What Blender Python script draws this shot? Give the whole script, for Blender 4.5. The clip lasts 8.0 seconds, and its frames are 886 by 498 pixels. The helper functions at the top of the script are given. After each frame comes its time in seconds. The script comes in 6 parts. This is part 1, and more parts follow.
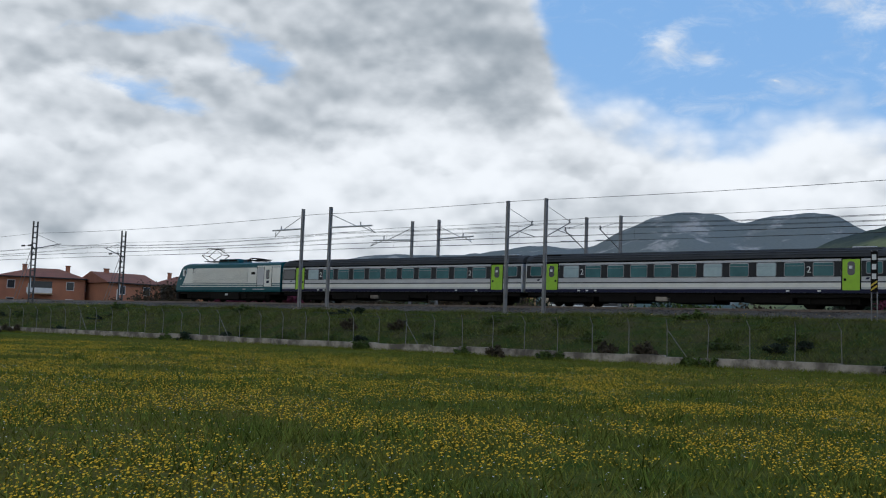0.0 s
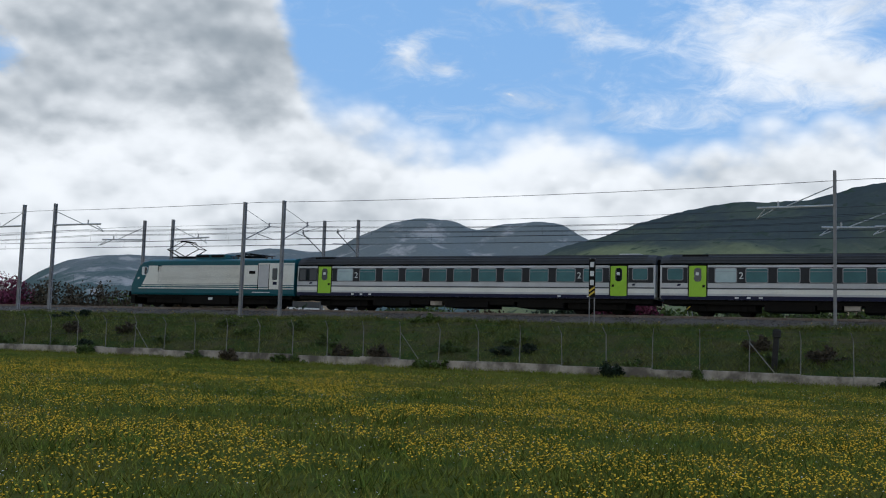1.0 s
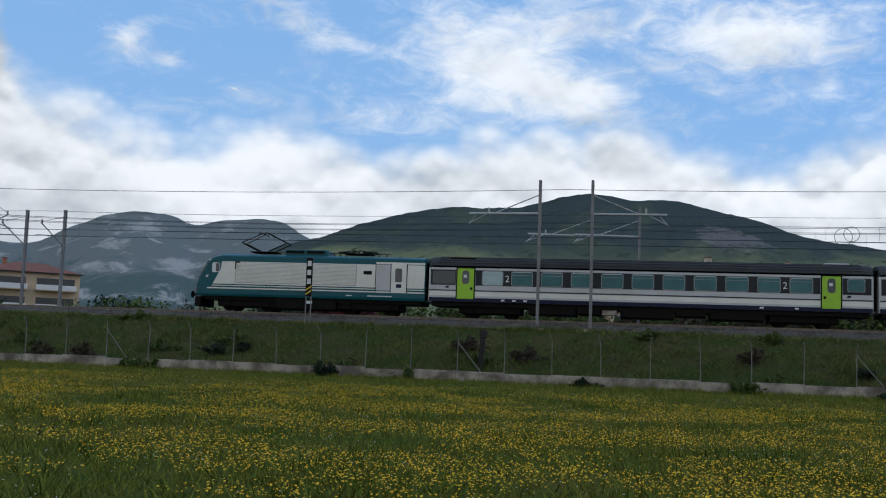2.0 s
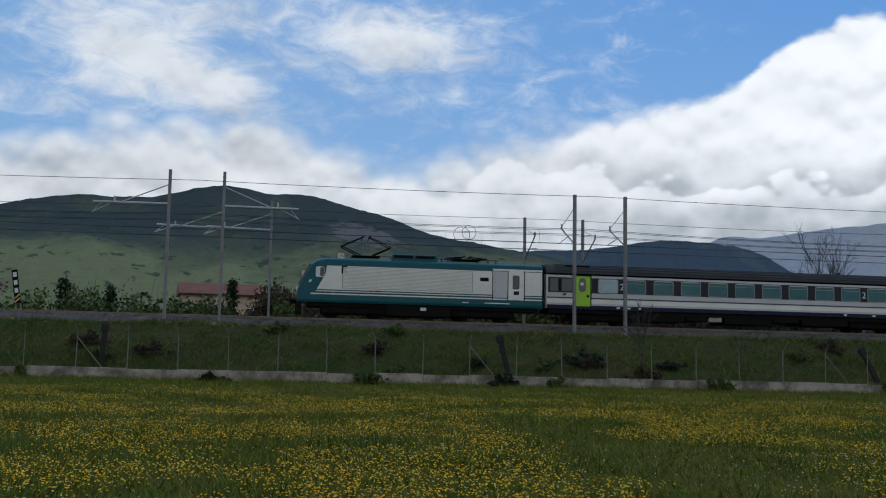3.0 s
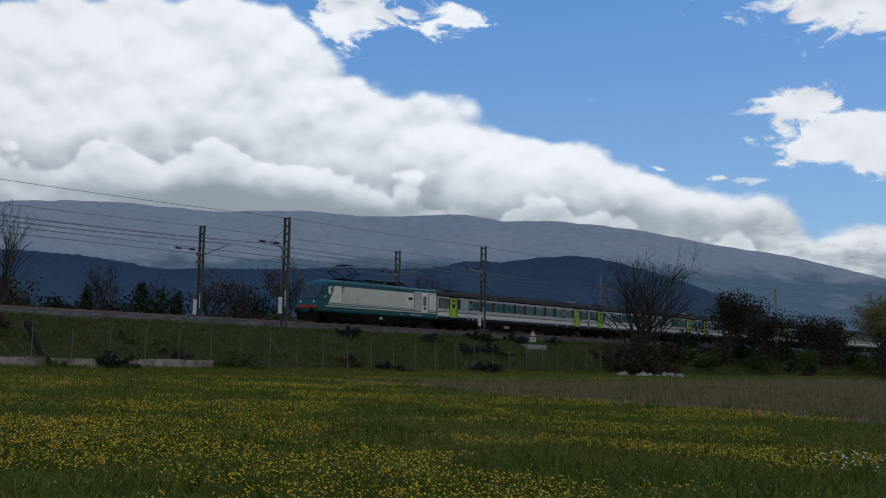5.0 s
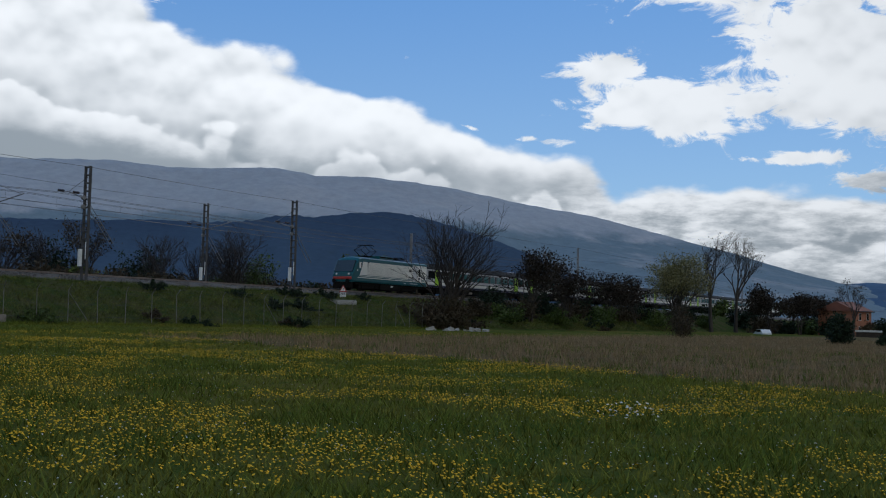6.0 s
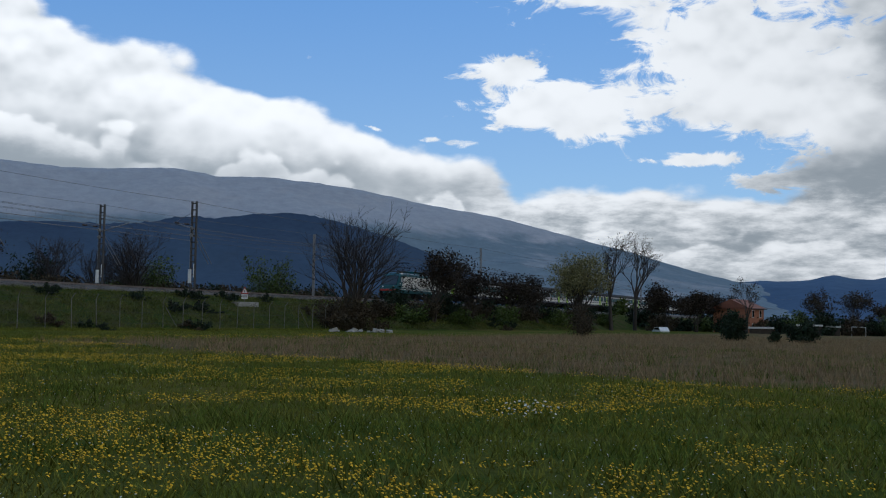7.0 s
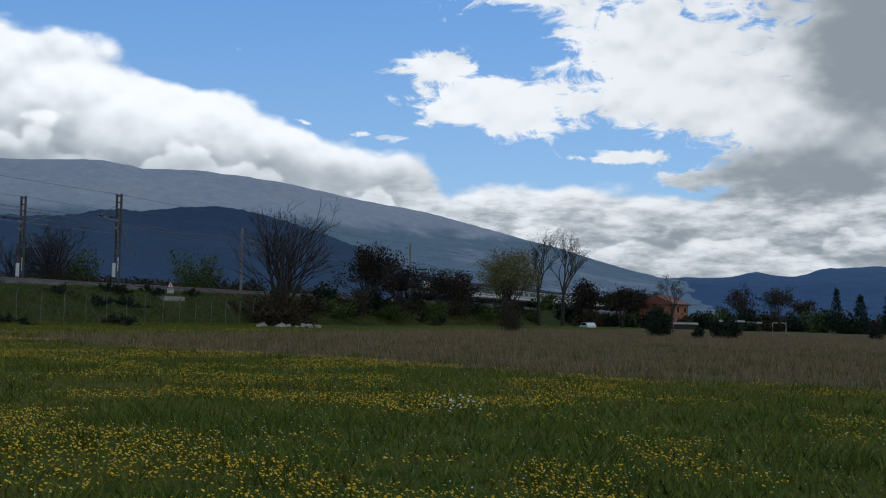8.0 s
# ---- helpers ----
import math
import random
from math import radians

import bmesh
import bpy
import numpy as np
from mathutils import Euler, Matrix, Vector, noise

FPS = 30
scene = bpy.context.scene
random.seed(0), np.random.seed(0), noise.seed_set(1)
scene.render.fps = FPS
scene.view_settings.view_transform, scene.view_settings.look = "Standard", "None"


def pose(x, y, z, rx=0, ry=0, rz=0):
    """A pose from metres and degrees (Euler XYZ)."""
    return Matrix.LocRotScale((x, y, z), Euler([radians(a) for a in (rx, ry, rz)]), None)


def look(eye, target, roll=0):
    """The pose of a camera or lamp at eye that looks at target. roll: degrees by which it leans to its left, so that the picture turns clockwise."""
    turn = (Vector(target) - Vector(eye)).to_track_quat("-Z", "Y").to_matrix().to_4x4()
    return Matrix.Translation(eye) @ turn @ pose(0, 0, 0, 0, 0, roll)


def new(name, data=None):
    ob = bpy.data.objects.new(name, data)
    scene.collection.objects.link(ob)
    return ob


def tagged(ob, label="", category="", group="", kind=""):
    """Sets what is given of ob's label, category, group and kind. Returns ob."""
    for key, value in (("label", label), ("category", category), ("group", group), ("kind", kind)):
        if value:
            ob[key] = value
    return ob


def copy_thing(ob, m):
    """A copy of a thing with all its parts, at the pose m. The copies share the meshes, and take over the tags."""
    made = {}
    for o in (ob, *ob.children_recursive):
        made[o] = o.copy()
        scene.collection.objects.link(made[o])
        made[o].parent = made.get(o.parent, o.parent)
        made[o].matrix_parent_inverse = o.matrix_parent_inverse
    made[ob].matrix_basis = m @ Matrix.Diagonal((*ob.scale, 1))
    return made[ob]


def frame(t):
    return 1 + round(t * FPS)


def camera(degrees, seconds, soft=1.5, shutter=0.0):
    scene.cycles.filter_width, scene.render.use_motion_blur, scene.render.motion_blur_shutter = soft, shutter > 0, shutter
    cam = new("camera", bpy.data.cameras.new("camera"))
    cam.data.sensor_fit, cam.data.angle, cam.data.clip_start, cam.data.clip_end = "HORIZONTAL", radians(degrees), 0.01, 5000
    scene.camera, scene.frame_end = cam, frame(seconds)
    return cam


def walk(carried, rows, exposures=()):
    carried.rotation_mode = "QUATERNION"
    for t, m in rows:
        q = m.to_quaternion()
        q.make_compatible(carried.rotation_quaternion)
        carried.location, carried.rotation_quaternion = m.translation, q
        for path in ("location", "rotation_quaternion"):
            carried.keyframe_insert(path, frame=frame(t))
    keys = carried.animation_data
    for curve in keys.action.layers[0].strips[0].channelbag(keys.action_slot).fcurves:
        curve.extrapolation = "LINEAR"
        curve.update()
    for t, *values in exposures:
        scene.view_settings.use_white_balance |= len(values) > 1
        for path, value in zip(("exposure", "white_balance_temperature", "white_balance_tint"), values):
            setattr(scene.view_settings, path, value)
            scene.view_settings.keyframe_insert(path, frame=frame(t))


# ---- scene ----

# ---- camera: a phone at arm's length, turned after the train ----
cam = camera(44.5, 8.0, soft=1.1)
EYE, ARM = 1.5, 0.8
ROWS = [  # seconds, yaw, pitch, roll
    (0.0, -0.00, 4.99, -2.09),
    (0.5, -7.14, 5.41, -2.19),
    (1.0, -13.74, 5.63, -1.82),
    (1.5, -20.95, 5.94, -2.20),
    (1.7, -24.11, 6.01, -2.16),
    (2.8, -42.47, 6.12, -1.24),
    (3.0, -47.70, 6.19, -1.02),
    (3.5, -61.08, 6.59, -0.19),
    (4.0, -70.46, 6.85, -0.76),
    (4.5, -80.80, 6.73, -0.63),
    (5.0, -89.21, 5.62, -1.19),
    (5.2, -91.45, 4.76, -1.23),
    (6.3, -101.34, 3.53, -1.10),
    (6.5, -102.44, 3.55, -0.80),
    (7.0, -104.26, 3.62, -0.80),
    (7.5, -105.68, 3.58, -0.75),
    (8.0, -107.98, 3.42, -0.93),
]
walk(cam, [(t, pose(-ARM * math.sin(radians(yaw)), ARM * math.cos(radians(yaw)), EYE, 90 + pitch, 0, yaw) @ pose(0, 0, 0, 0, 0, -roll))
           for t, yaw, pitch, roll in ROWS],
     exposures=[(t, stops, 6330, 9) for t, stops in ((0.0, -0.10), (1.5, -0.05), (3.0, -0.32), (4.0, -0.52), (5.0, -0.54), (6.5, -0.42), (8.0, -0.40))])

# ---- the plan: x along the line, y away from it, seen from the place where the camera stands ----
HEADING = -39.3
TR = pose(0, 0, 0, 0, 0, HEADING)
GRADE = -0.0045
NEAR_POLES, NEAR_TRACK, FAR_TRACK, FAR_POLES, WALL_Y = 65.5, 68.7, 72.7, 76.4, 57.0


def rail_z(s):
    return EYE + 2.85 + GRADE * s


def field_z(s, p):
    s = np.clip(s, -260, 260)
    return 0.0095 * np.clip(p, -80, 90) - 0.0052 * s


# ---- light: a bright broken sky, the sun behind thin cloud ----
SUN_AZ, SUN_EL = 118.0, 44.0
world = bpy.data.worlds.new("sky")
scene.world = world
world.use_nodes = True
wt = world.node_tree
wt.nodes.clear()


class Nodes:
    """Short hand for building a node tree."""

    def __init__(self, tree):
        self.tree = tree

    def add(self, kind):
        return self.tree.nodes.new(kind)

    def put(self, socket, value):
        if isinstance(value, bpy.types.NodeSocket):
            self.tree.links.new(value, socket)
        else:
            socket.default_value = value

    def math(self, op, a, b=0.0, c=0.0, clamp=False):
        n = self.add("ShaderNodeMath")
        n.operation, n.use_clamp = op, clamp
        for i, v in enumerate((a, b, c)):
            self.put(n.inputs[i], v)
        return n.outputs[0]

    def step(self, x, lo, hi, a=0.0, b=1.0):
        n = self.add("ShaderNodeMapRange")
        n.interpolation_type = "SMOOTHSTEP"
        for i, v in enumerate((x, lo, hi, a, b)):
            self.put(n.inputs[i], v)
        return n.outputs[0]

    def noise(self, vector, scale, detail=4.0, rough=0.55, distort=0.0):
        n = self.add("ShaderNodeTexNoise")
        self.put(n.inputs["Vector"], vector)
        n.inputs["Scale"].default_value, n.inputs["Detail"].default_value = scale, detail
        n.inputs["Roughness"].default_value, n.inputs["Distortion"].default_value = rough, distort
        return n.outputs["Fac"]

    def mix(self, fac, a, b, blend="MIX"):
        n = self.add("ShaderNodeMix")
        n.data_type, n.blend_type = "RGBA", blend
        self.put(n.inputs[0], fac)
        self.put(n.inputs[6], a)
        self.put(n.inputs[7], b)
        return n.outputs[2]


W = Nodes(wt)
way = W.add("ShaderNodeTexCoord").outputs["Generated"]
sep = W.add("ShaderNodeSeparateXYZ")
wt.links.new(way, sep.inputs[0])
az = W.math("MULTIPLY", W.math("ARCTAN2", sep.outputs[0], sep.outputs[1]), 57.2958)
el = W.math("MULTIPLY", W.math("ARCSINE", sep.outputs[2]), 57.2958)
sky = W.add("ShaderNodeTexSky")
sky.sky_type, sky.sun_disc, sky.sun_elevation, sky.sun_rotation = "NISHITA", False, radians(SUN_EL), radians(SUN_AZ)
sky.air_density, sky.dust_density, sky.ozone_density = 1.0, 0.2, 2.0
flat = W.add("ShaderNodeVectorMath")
flat.operation = "MULTIPLY"
wt.links.new(way, flat.inputs[0])
flat.inputs[1].default_value = (1, 1, 2.2)
flat = flat.outputs[0]


def blobs(rows, x=None, y=None):
    """Sum of soft tilted ovals on the sky: azimuth, height, half widths, tilt, weight."""
    total = 0.0
    x, y = x or az, y or el
    for a, e, sa, se, k, w in rows:
        dx = W.math("SUBTRACT", x, a)
        dy = W.math("MULTIPLY", W.math("SUBTRACT", W.math("SUBTRACT", y, e), W.math("MULTIPLY", dx, k)), 1 / se)
        dx = W.math("MULTIPLY", dx, 1 / sa)
        r2 = W.math("ADD", W.math("MULTIPLY", dx, dx), W.math("MULTIPLY", dy, dy))
        total = W.math("MULTIPLY_ADD", W.math("POWER", 0.36788, r2), w, total)
    return total


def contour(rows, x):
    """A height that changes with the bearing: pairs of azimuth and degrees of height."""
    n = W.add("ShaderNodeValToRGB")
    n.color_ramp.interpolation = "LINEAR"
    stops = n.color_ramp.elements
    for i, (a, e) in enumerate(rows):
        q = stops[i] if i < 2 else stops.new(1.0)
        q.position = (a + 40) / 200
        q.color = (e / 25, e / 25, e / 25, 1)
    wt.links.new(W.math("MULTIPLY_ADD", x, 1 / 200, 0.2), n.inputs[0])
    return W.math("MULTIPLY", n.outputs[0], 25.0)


def shifted(vector, dx, dy, dz):
    n = W.add("ShaderNodeVectorMath")
    n.operation = "ADD"
    wt.links.new(vector, n.inputs[0])
    n.inputs[1].default_value = (dx, dy, dz)
    return n.outputs[0]


def puffs(vector, scale):
    """Rounded cauliflower heads, high in the middle of each."""
    n = W.add("ShaderNodeTexVoronoi")
    n.feature, n.normalize = "SMOOTH_F1", False
    n.inputs["Scale"].default_value, n.inputs["Smoothness"].default_value = scale, 0.35
    n.inputs["Detail"].default_value, n.inputs["Roughness"].default_value, n.inputs["Lacunarity"].default_value = 2.0, 0.4, 2.2
    wt.links.new(vector, n.inputs["Vector"])
    return W.math("SUBTRACT", 0.5, n.outputs["Distance"])


# ragged edges: the bearings and heights are stirred by noise before they are compared with the outlines
fine = W.noise(flat, 9.0, 12.0, 0.60, 0.1)
other = W.noise(shifted(flat, 3.1, 1.7, 5.3), 9.0, 10.0, 0.60, 0.1)
wisp = W.noise(flat, 22.0, 9.0, 0.66, 0.6)
round_ = W.add("ShaderNodeVectorMath")
round_.operation = "MULTIPLY"
wt.links.new(way, round_.inputs[0])
round_.inputs[1].default_value = (1, 1, 1.35)
round_ = round_.outputs[0]
billow = puffs(round_, 17.0)
lift = puffs(shifted(round_, 0.0, 0.0, 0.014), 17.0)
az_w = W.math("MULTIPLY_ADD", W.math("SUBTRACT", other, 0.5), 5.0, az)
el_w = W.math("MULTIPLY_ADD", W.math("SUBTRACT", fine, 0.5), 3.4, el)

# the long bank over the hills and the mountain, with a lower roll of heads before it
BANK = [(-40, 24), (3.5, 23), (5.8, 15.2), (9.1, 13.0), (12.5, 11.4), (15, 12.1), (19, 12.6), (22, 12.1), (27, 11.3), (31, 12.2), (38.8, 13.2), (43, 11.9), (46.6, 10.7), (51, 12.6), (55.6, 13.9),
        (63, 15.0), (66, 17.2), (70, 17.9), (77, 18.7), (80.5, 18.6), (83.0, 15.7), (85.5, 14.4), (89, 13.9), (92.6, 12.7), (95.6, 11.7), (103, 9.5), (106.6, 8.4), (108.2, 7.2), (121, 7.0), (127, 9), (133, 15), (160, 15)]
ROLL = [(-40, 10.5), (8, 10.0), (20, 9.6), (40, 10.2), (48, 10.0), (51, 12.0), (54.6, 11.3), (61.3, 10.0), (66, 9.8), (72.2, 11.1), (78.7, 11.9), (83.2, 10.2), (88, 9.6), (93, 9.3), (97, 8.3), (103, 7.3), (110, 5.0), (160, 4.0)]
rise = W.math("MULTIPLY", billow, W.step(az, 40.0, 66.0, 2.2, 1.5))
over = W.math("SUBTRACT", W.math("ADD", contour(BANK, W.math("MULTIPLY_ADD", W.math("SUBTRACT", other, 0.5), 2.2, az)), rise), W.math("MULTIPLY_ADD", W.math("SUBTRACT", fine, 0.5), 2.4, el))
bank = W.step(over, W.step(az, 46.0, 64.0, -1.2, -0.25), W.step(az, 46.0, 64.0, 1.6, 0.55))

# broken cloud above it: thin veils in the middle, sharp white heaps beyond the mountain
VEIL = [(31.0, 16.0, 4.6, 2.0, -0.10, 1.0), (35.0, 14.2, 3.0, 0.9, -0.2, 0.6), (22.3, 16.6, 2.6, 0.8, -0.25, 0.5), (11.8, 16.0, 1.3, 0.8, 0.6, 0.55), (13.4, 15.4, 1.0, 0.4, 0.2, 0.5), (18.6, 18.2, 2.4, 0.7, -0.3, 0.5), (45.0, 17.0, 5.5, 1.4, 0.10, 0.85), (37.0, 18.2, 5.0, 1.3, 0.0, 0.5), (50, 15.0, 6, 2.4, 0, 0.28), (30, 13.0, 14, 1.6, 0, 0.30), (57.2, 16.6, 0.9, 0.4, 0, 0.4)]
veil = W.math("ADD", blobs(VEIL, az_w, el_w), W.math("MULTIPLY", W.math("SUBTRACT", wisp, 0.5), 1.5))
veil = W.math("MULTIPLY", W.step(veil, 0.0, 1.0), W.step(az, 60.0, 66.0, 0.92, 0.0))
# The row at -110 adds unseen cloud behind the viewer.
HEAPS = [(84.6, 17.5, 3.4, 1.5, 0.1, 1.0), (90.0, 17.4, 1.7, 1.1, 0.0, 0.62), (112.5, 18.2, 7.0, 2.2, 0.0, 1.3), (107.9, 13.2, 1.9, 0.65, 0.0, 1.0), (110.8, 10.9, 4.6, 1.6, -0.12, 1.25), (118.8, 13.6, 4.8, 2.4, 0.0, 1.3), (122.4, 10.7, 3.6, 1.4, 0.0, 1.1), (116.0, 9.3, 1.6, 0.5, 0.05, -0.9), (113.2, 13.4, 3.2, 0.5, 0.1, -0.35),
         (117.2, 8.2, 3.0, 0.42, 0.0, 0.85), (104.6, 9.2, 1.6, 0.3, -0.05, 0.7), (121.2, 7.3, 2.6, 0.45, 0.0, 0.8), (130.0, 12.5, 5.0, 6.0, 0.0, 1.6), (127.5, 7.6, 4.5, 1.6, 0.0, 1.1), (100.6, 9.9, 0.7, 0.2, -0.2, 0.5),
         (150, 24, 14, 20, 0, 1.0), (-110, 28, 70, 40, 0, 1.2)]
heap = W.math("ADD", blobs(HEAPS, W.math("MULTIPLY_ADD", W.math("SUBTRACT", other, 0.5), 2.4, az), W.math("MULTIPLY_ADD", W.math("SUBTRACT", fine, 0.5), 1.5, el)),
              W.math("MULTIPLY", W.math("SUBTRACT", wisp, 0.5), 2.3))
heap = W.step(heap, 0.40, 0.72)
GAPS = [(-10.0, 14.6, 2.6, 1.2, -0.35, 0.85), (-17.0, 15.6, 3.6, 0.8, 0.1, 0.70), (-15.5, 12.2, 3.5, 0.7, -0.1, 0.65), (-3.5, 17.0, 2.0, 0.9, 0, 0.2)]
gap = W.step(W.math("ADD", blobs(GAPS, az_w, el_w), W.math("MULTIPLY", W.math("SUBTRACT", wisp, 0.5), 0.9)), 0.25, 0.8, 1.0, 0.25)
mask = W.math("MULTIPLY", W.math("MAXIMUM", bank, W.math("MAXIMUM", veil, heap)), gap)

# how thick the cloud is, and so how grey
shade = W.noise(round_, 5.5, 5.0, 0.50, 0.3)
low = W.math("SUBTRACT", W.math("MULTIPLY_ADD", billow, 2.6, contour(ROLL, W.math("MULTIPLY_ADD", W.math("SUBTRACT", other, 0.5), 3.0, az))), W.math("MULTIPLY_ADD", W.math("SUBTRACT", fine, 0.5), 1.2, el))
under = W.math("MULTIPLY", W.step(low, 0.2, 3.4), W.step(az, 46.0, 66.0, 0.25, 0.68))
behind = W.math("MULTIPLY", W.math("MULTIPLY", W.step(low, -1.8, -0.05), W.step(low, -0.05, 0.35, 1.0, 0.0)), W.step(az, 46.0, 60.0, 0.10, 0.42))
# Rows at -110 and 178 grey unseen cloud to temper light on the train.
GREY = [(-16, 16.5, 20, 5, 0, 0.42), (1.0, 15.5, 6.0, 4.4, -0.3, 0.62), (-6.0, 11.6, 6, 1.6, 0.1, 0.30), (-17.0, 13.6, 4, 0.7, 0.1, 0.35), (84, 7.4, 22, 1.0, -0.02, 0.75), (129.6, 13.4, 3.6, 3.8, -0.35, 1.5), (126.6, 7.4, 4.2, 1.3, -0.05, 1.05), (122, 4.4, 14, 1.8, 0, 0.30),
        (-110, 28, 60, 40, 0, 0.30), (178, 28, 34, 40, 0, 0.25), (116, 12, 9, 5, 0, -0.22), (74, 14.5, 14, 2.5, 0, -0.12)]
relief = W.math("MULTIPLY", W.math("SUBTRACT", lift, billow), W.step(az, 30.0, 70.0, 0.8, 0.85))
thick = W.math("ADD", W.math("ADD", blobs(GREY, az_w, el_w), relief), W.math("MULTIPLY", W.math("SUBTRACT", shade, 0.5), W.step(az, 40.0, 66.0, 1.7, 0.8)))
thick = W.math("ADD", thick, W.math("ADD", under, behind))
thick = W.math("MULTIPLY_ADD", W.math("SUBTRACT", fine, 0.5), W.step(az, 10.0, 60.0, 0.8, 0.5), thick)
layer = W.add("ShaderNodeVectorMath")
layer.operation = "MULTIPLY"
wt.links.new(way, layer.inputs[0])
layer.inputs[1].default_value = (1, 1, 3.6)
bars = W.math("MULTIPLY", W.math("SUBTRACT", W.noise(layer.outputs[0], 19.0, 9.0, 0.64), 0.5), W.step(el, 5.5, 9.0, 3.2, 0.0))
thick = W.math("ADD", thick, W.math("MULTIPLY", bars, W.step(az, 98.0, 112.0)))
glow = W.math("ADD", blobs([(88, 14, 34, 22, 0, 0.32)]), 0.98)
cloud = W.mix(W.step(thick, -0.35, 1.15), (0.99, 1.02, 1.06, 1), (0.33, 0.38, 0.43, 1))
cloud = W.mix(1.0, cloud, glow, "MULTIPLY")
blue = W.mix(1.0, sky.outputs[0], (0.10, 0.128, 0.150, 1), "MULTIPLY")
blue = W.mix(0.7, blue, W.mix(W.step(el, 2.0, 22.0), (0.33, 0.54, 0.86, 1), W.mix(W.step(az, 25.0, 80.0), (0.29, 0.54, 0.93, 1), (0.11, 0.34, 0.82, 1))))
bg = W.add("ShaderNodeBackground")
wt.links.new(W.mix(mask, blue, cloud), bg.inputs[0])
wt.links.new(bg.outputs[0], W.add("ShaderNodeOutputWorld").inputs[0])

sun = new("sun", bpy.data.lights.new("sun", "SUN"))
sun.data.energy, sun.data.angle, sun.data.color = 0.6, radians(12), (1.0, 0.95, 0.87)
sun.matrix_world = look((math.sin(radians(SUN_AZ)) * 100, math.cos(radians(SUN_AZ)) * 100, 100 * math.tan(radians(SUN_EL))), (0, 0, 0))


# ---- materials ----
def material(name, base, base2=None, rough=0.6, metal=0.0, scale=3.0, grain=40.0, bump=0.0, contrast=0.35, alpha=None, leaf=0.0, world_space=True,
             spread=0.0, spec=0.5):
    """A surface with blotches at one scale and grain at another; base2 is the colour of the blotches."""
    m = bpy.data.materials.new(name)
    m.use_nodes = True
    k = Nodes(m.node_tree)
    b = m.node_tree.nodes["Principled BSDF"]
    coord = k.add("ShaderNodeTexCoord").outputs["Object"] if not world_space else k.add("ShaderNodeNewGeometry").outputs["Position"]
    base2 = base2 or tuple(c * 0.7 for c in base)
    blotch = k.step(k.noise(coord, scale, 5.0, 0.6), 0.5 - contrast, 0.5 + contrast)
    col = k.mix(blotch, (*base, 1), (*base2, 1))
    g = k.noise(coord, grain, 3.0, 0.6)
    col = k.mix(0.5, col, k.mix(g, (0.55, 0.55, 0.55, 1), (1.3, 1.3, 1.3, 1)), "MULTIPLY") if bump or grain else col
    if spread:
        info = k.add("ShaderNodeNewGeometry").outputs["Random Per Island"]
        col = k.mix(1.0, col, k.mix(info, (1 - spread,) * 3 + (1,), (1 + spread,) * 3 + (1,)), "MULTIPLY")
    k.put(b.inputs["Base Color"], col)
    k.put(b.inputs["Roughness"], k.math("MULTIPLY_ADD", k.math("SUBTRACT", g, 0.5), 0.25, rough))
    b.inputs["Metallic"].default_value = metal
    b.inputs["Specular IOR Level"].default_value = spec
    if leaf:
        b.inputs["Transmission Weight"].default_value = 0.0
        b.inputs["Subsurface Weight"].default_value = 0.0
    if bump:
        n = k.add("ShaderNodeBump")
        n.inputs["Strength"].default_value, n.inputs["Distance"].default_value = bump, 0.05
        k.put(n.inputs["Height"], g)
        k.put(b.inputs["Normal"], n.outputs[0])
    return m


M_GRAVEL = material("ballast_stone", (0.12, 0.108, 0.096), (0.060, 0.052, 0.047), 0.9, scale=0.8, grain=9.0, bump=0.8)
M_CONCRETE = material("weathered_concrete", (0.40, 0.345, 0.28), (0.12, 0.10, 0.078), 0.9, scale=0.9, grain=7.0, bump=0.3, contrast=0.14)
M_SLAB = material("pale_footing_concrete", (0.50, 0.48, 0.44), (0.34, 0.32, 0.28), 0.9, scale=1.5, grain=10.0)
M_POLE = material("galvanised_steel", (0.25, 0.245, 0.24), (0.16, 0.155, 0.15), 0.6, 0.15, scale=1.5, grain=25.0)
# Galvanised steel darkened in colour for tension masts that stand against the light.
M_POLE_BACKLIT = material("backlit_dark_steel", (0.095, 0.092, 0.09), (0.06, 0.057, 0.054), 0.75, scale=1.5, grain=25.0, spec=0.2)
M_WIRE = material("dark_wire", (0.05, 0.05, 0.05), None, 0.5, 0.5)
M_RAIL = material("rail_steel", (0.30, 0.27, 0.24), (0.20, 0.13, 0.09), 0.4, 0.7)
M_FENCE = material("grey_fence_post", (0.22, 0.21, 0.19), (0.13, 0.12, 0.10), 0.85)
M_WHITE = material("cream_white_paint", (0.80, 0.78, 0.70), (0.68, 0.65, 0.57), 0.38, scale=0.9, grain=12.0, world_space=False)
M_SILVER = material("light_grey_paint", (0.56, 0.55, 0.545), (0.44, 0.43, 0.425), 0.38, scale=0.9, grain=12.0, world_space=False)
M_TEAL = material("teal_green_paint", (0.004, 0.095, 0.115), (0.004, 0.07, 0.085), 0.4, spec=0.3, scale=0.8, grain=10.0, world_space=False)
M_BAND = material("dark_grey_band", (0.024, 0.026, 0.029), (0.016, 0.017, 0.019), 0.5, spec=0.25, world_space=False)
M_ROOF = material("dark_grey_train_roof", (0.060, 0.062, 0.065), (0.040, 0.041, 0.044), 0.8, spec=0.15, scale=0.7, grain=8.0, world_space=False)
M_BLUE = material("dark_blue_paint", (0.007, 0.009, 0.040), None, 0.5, spec=0.25, world_space=False)
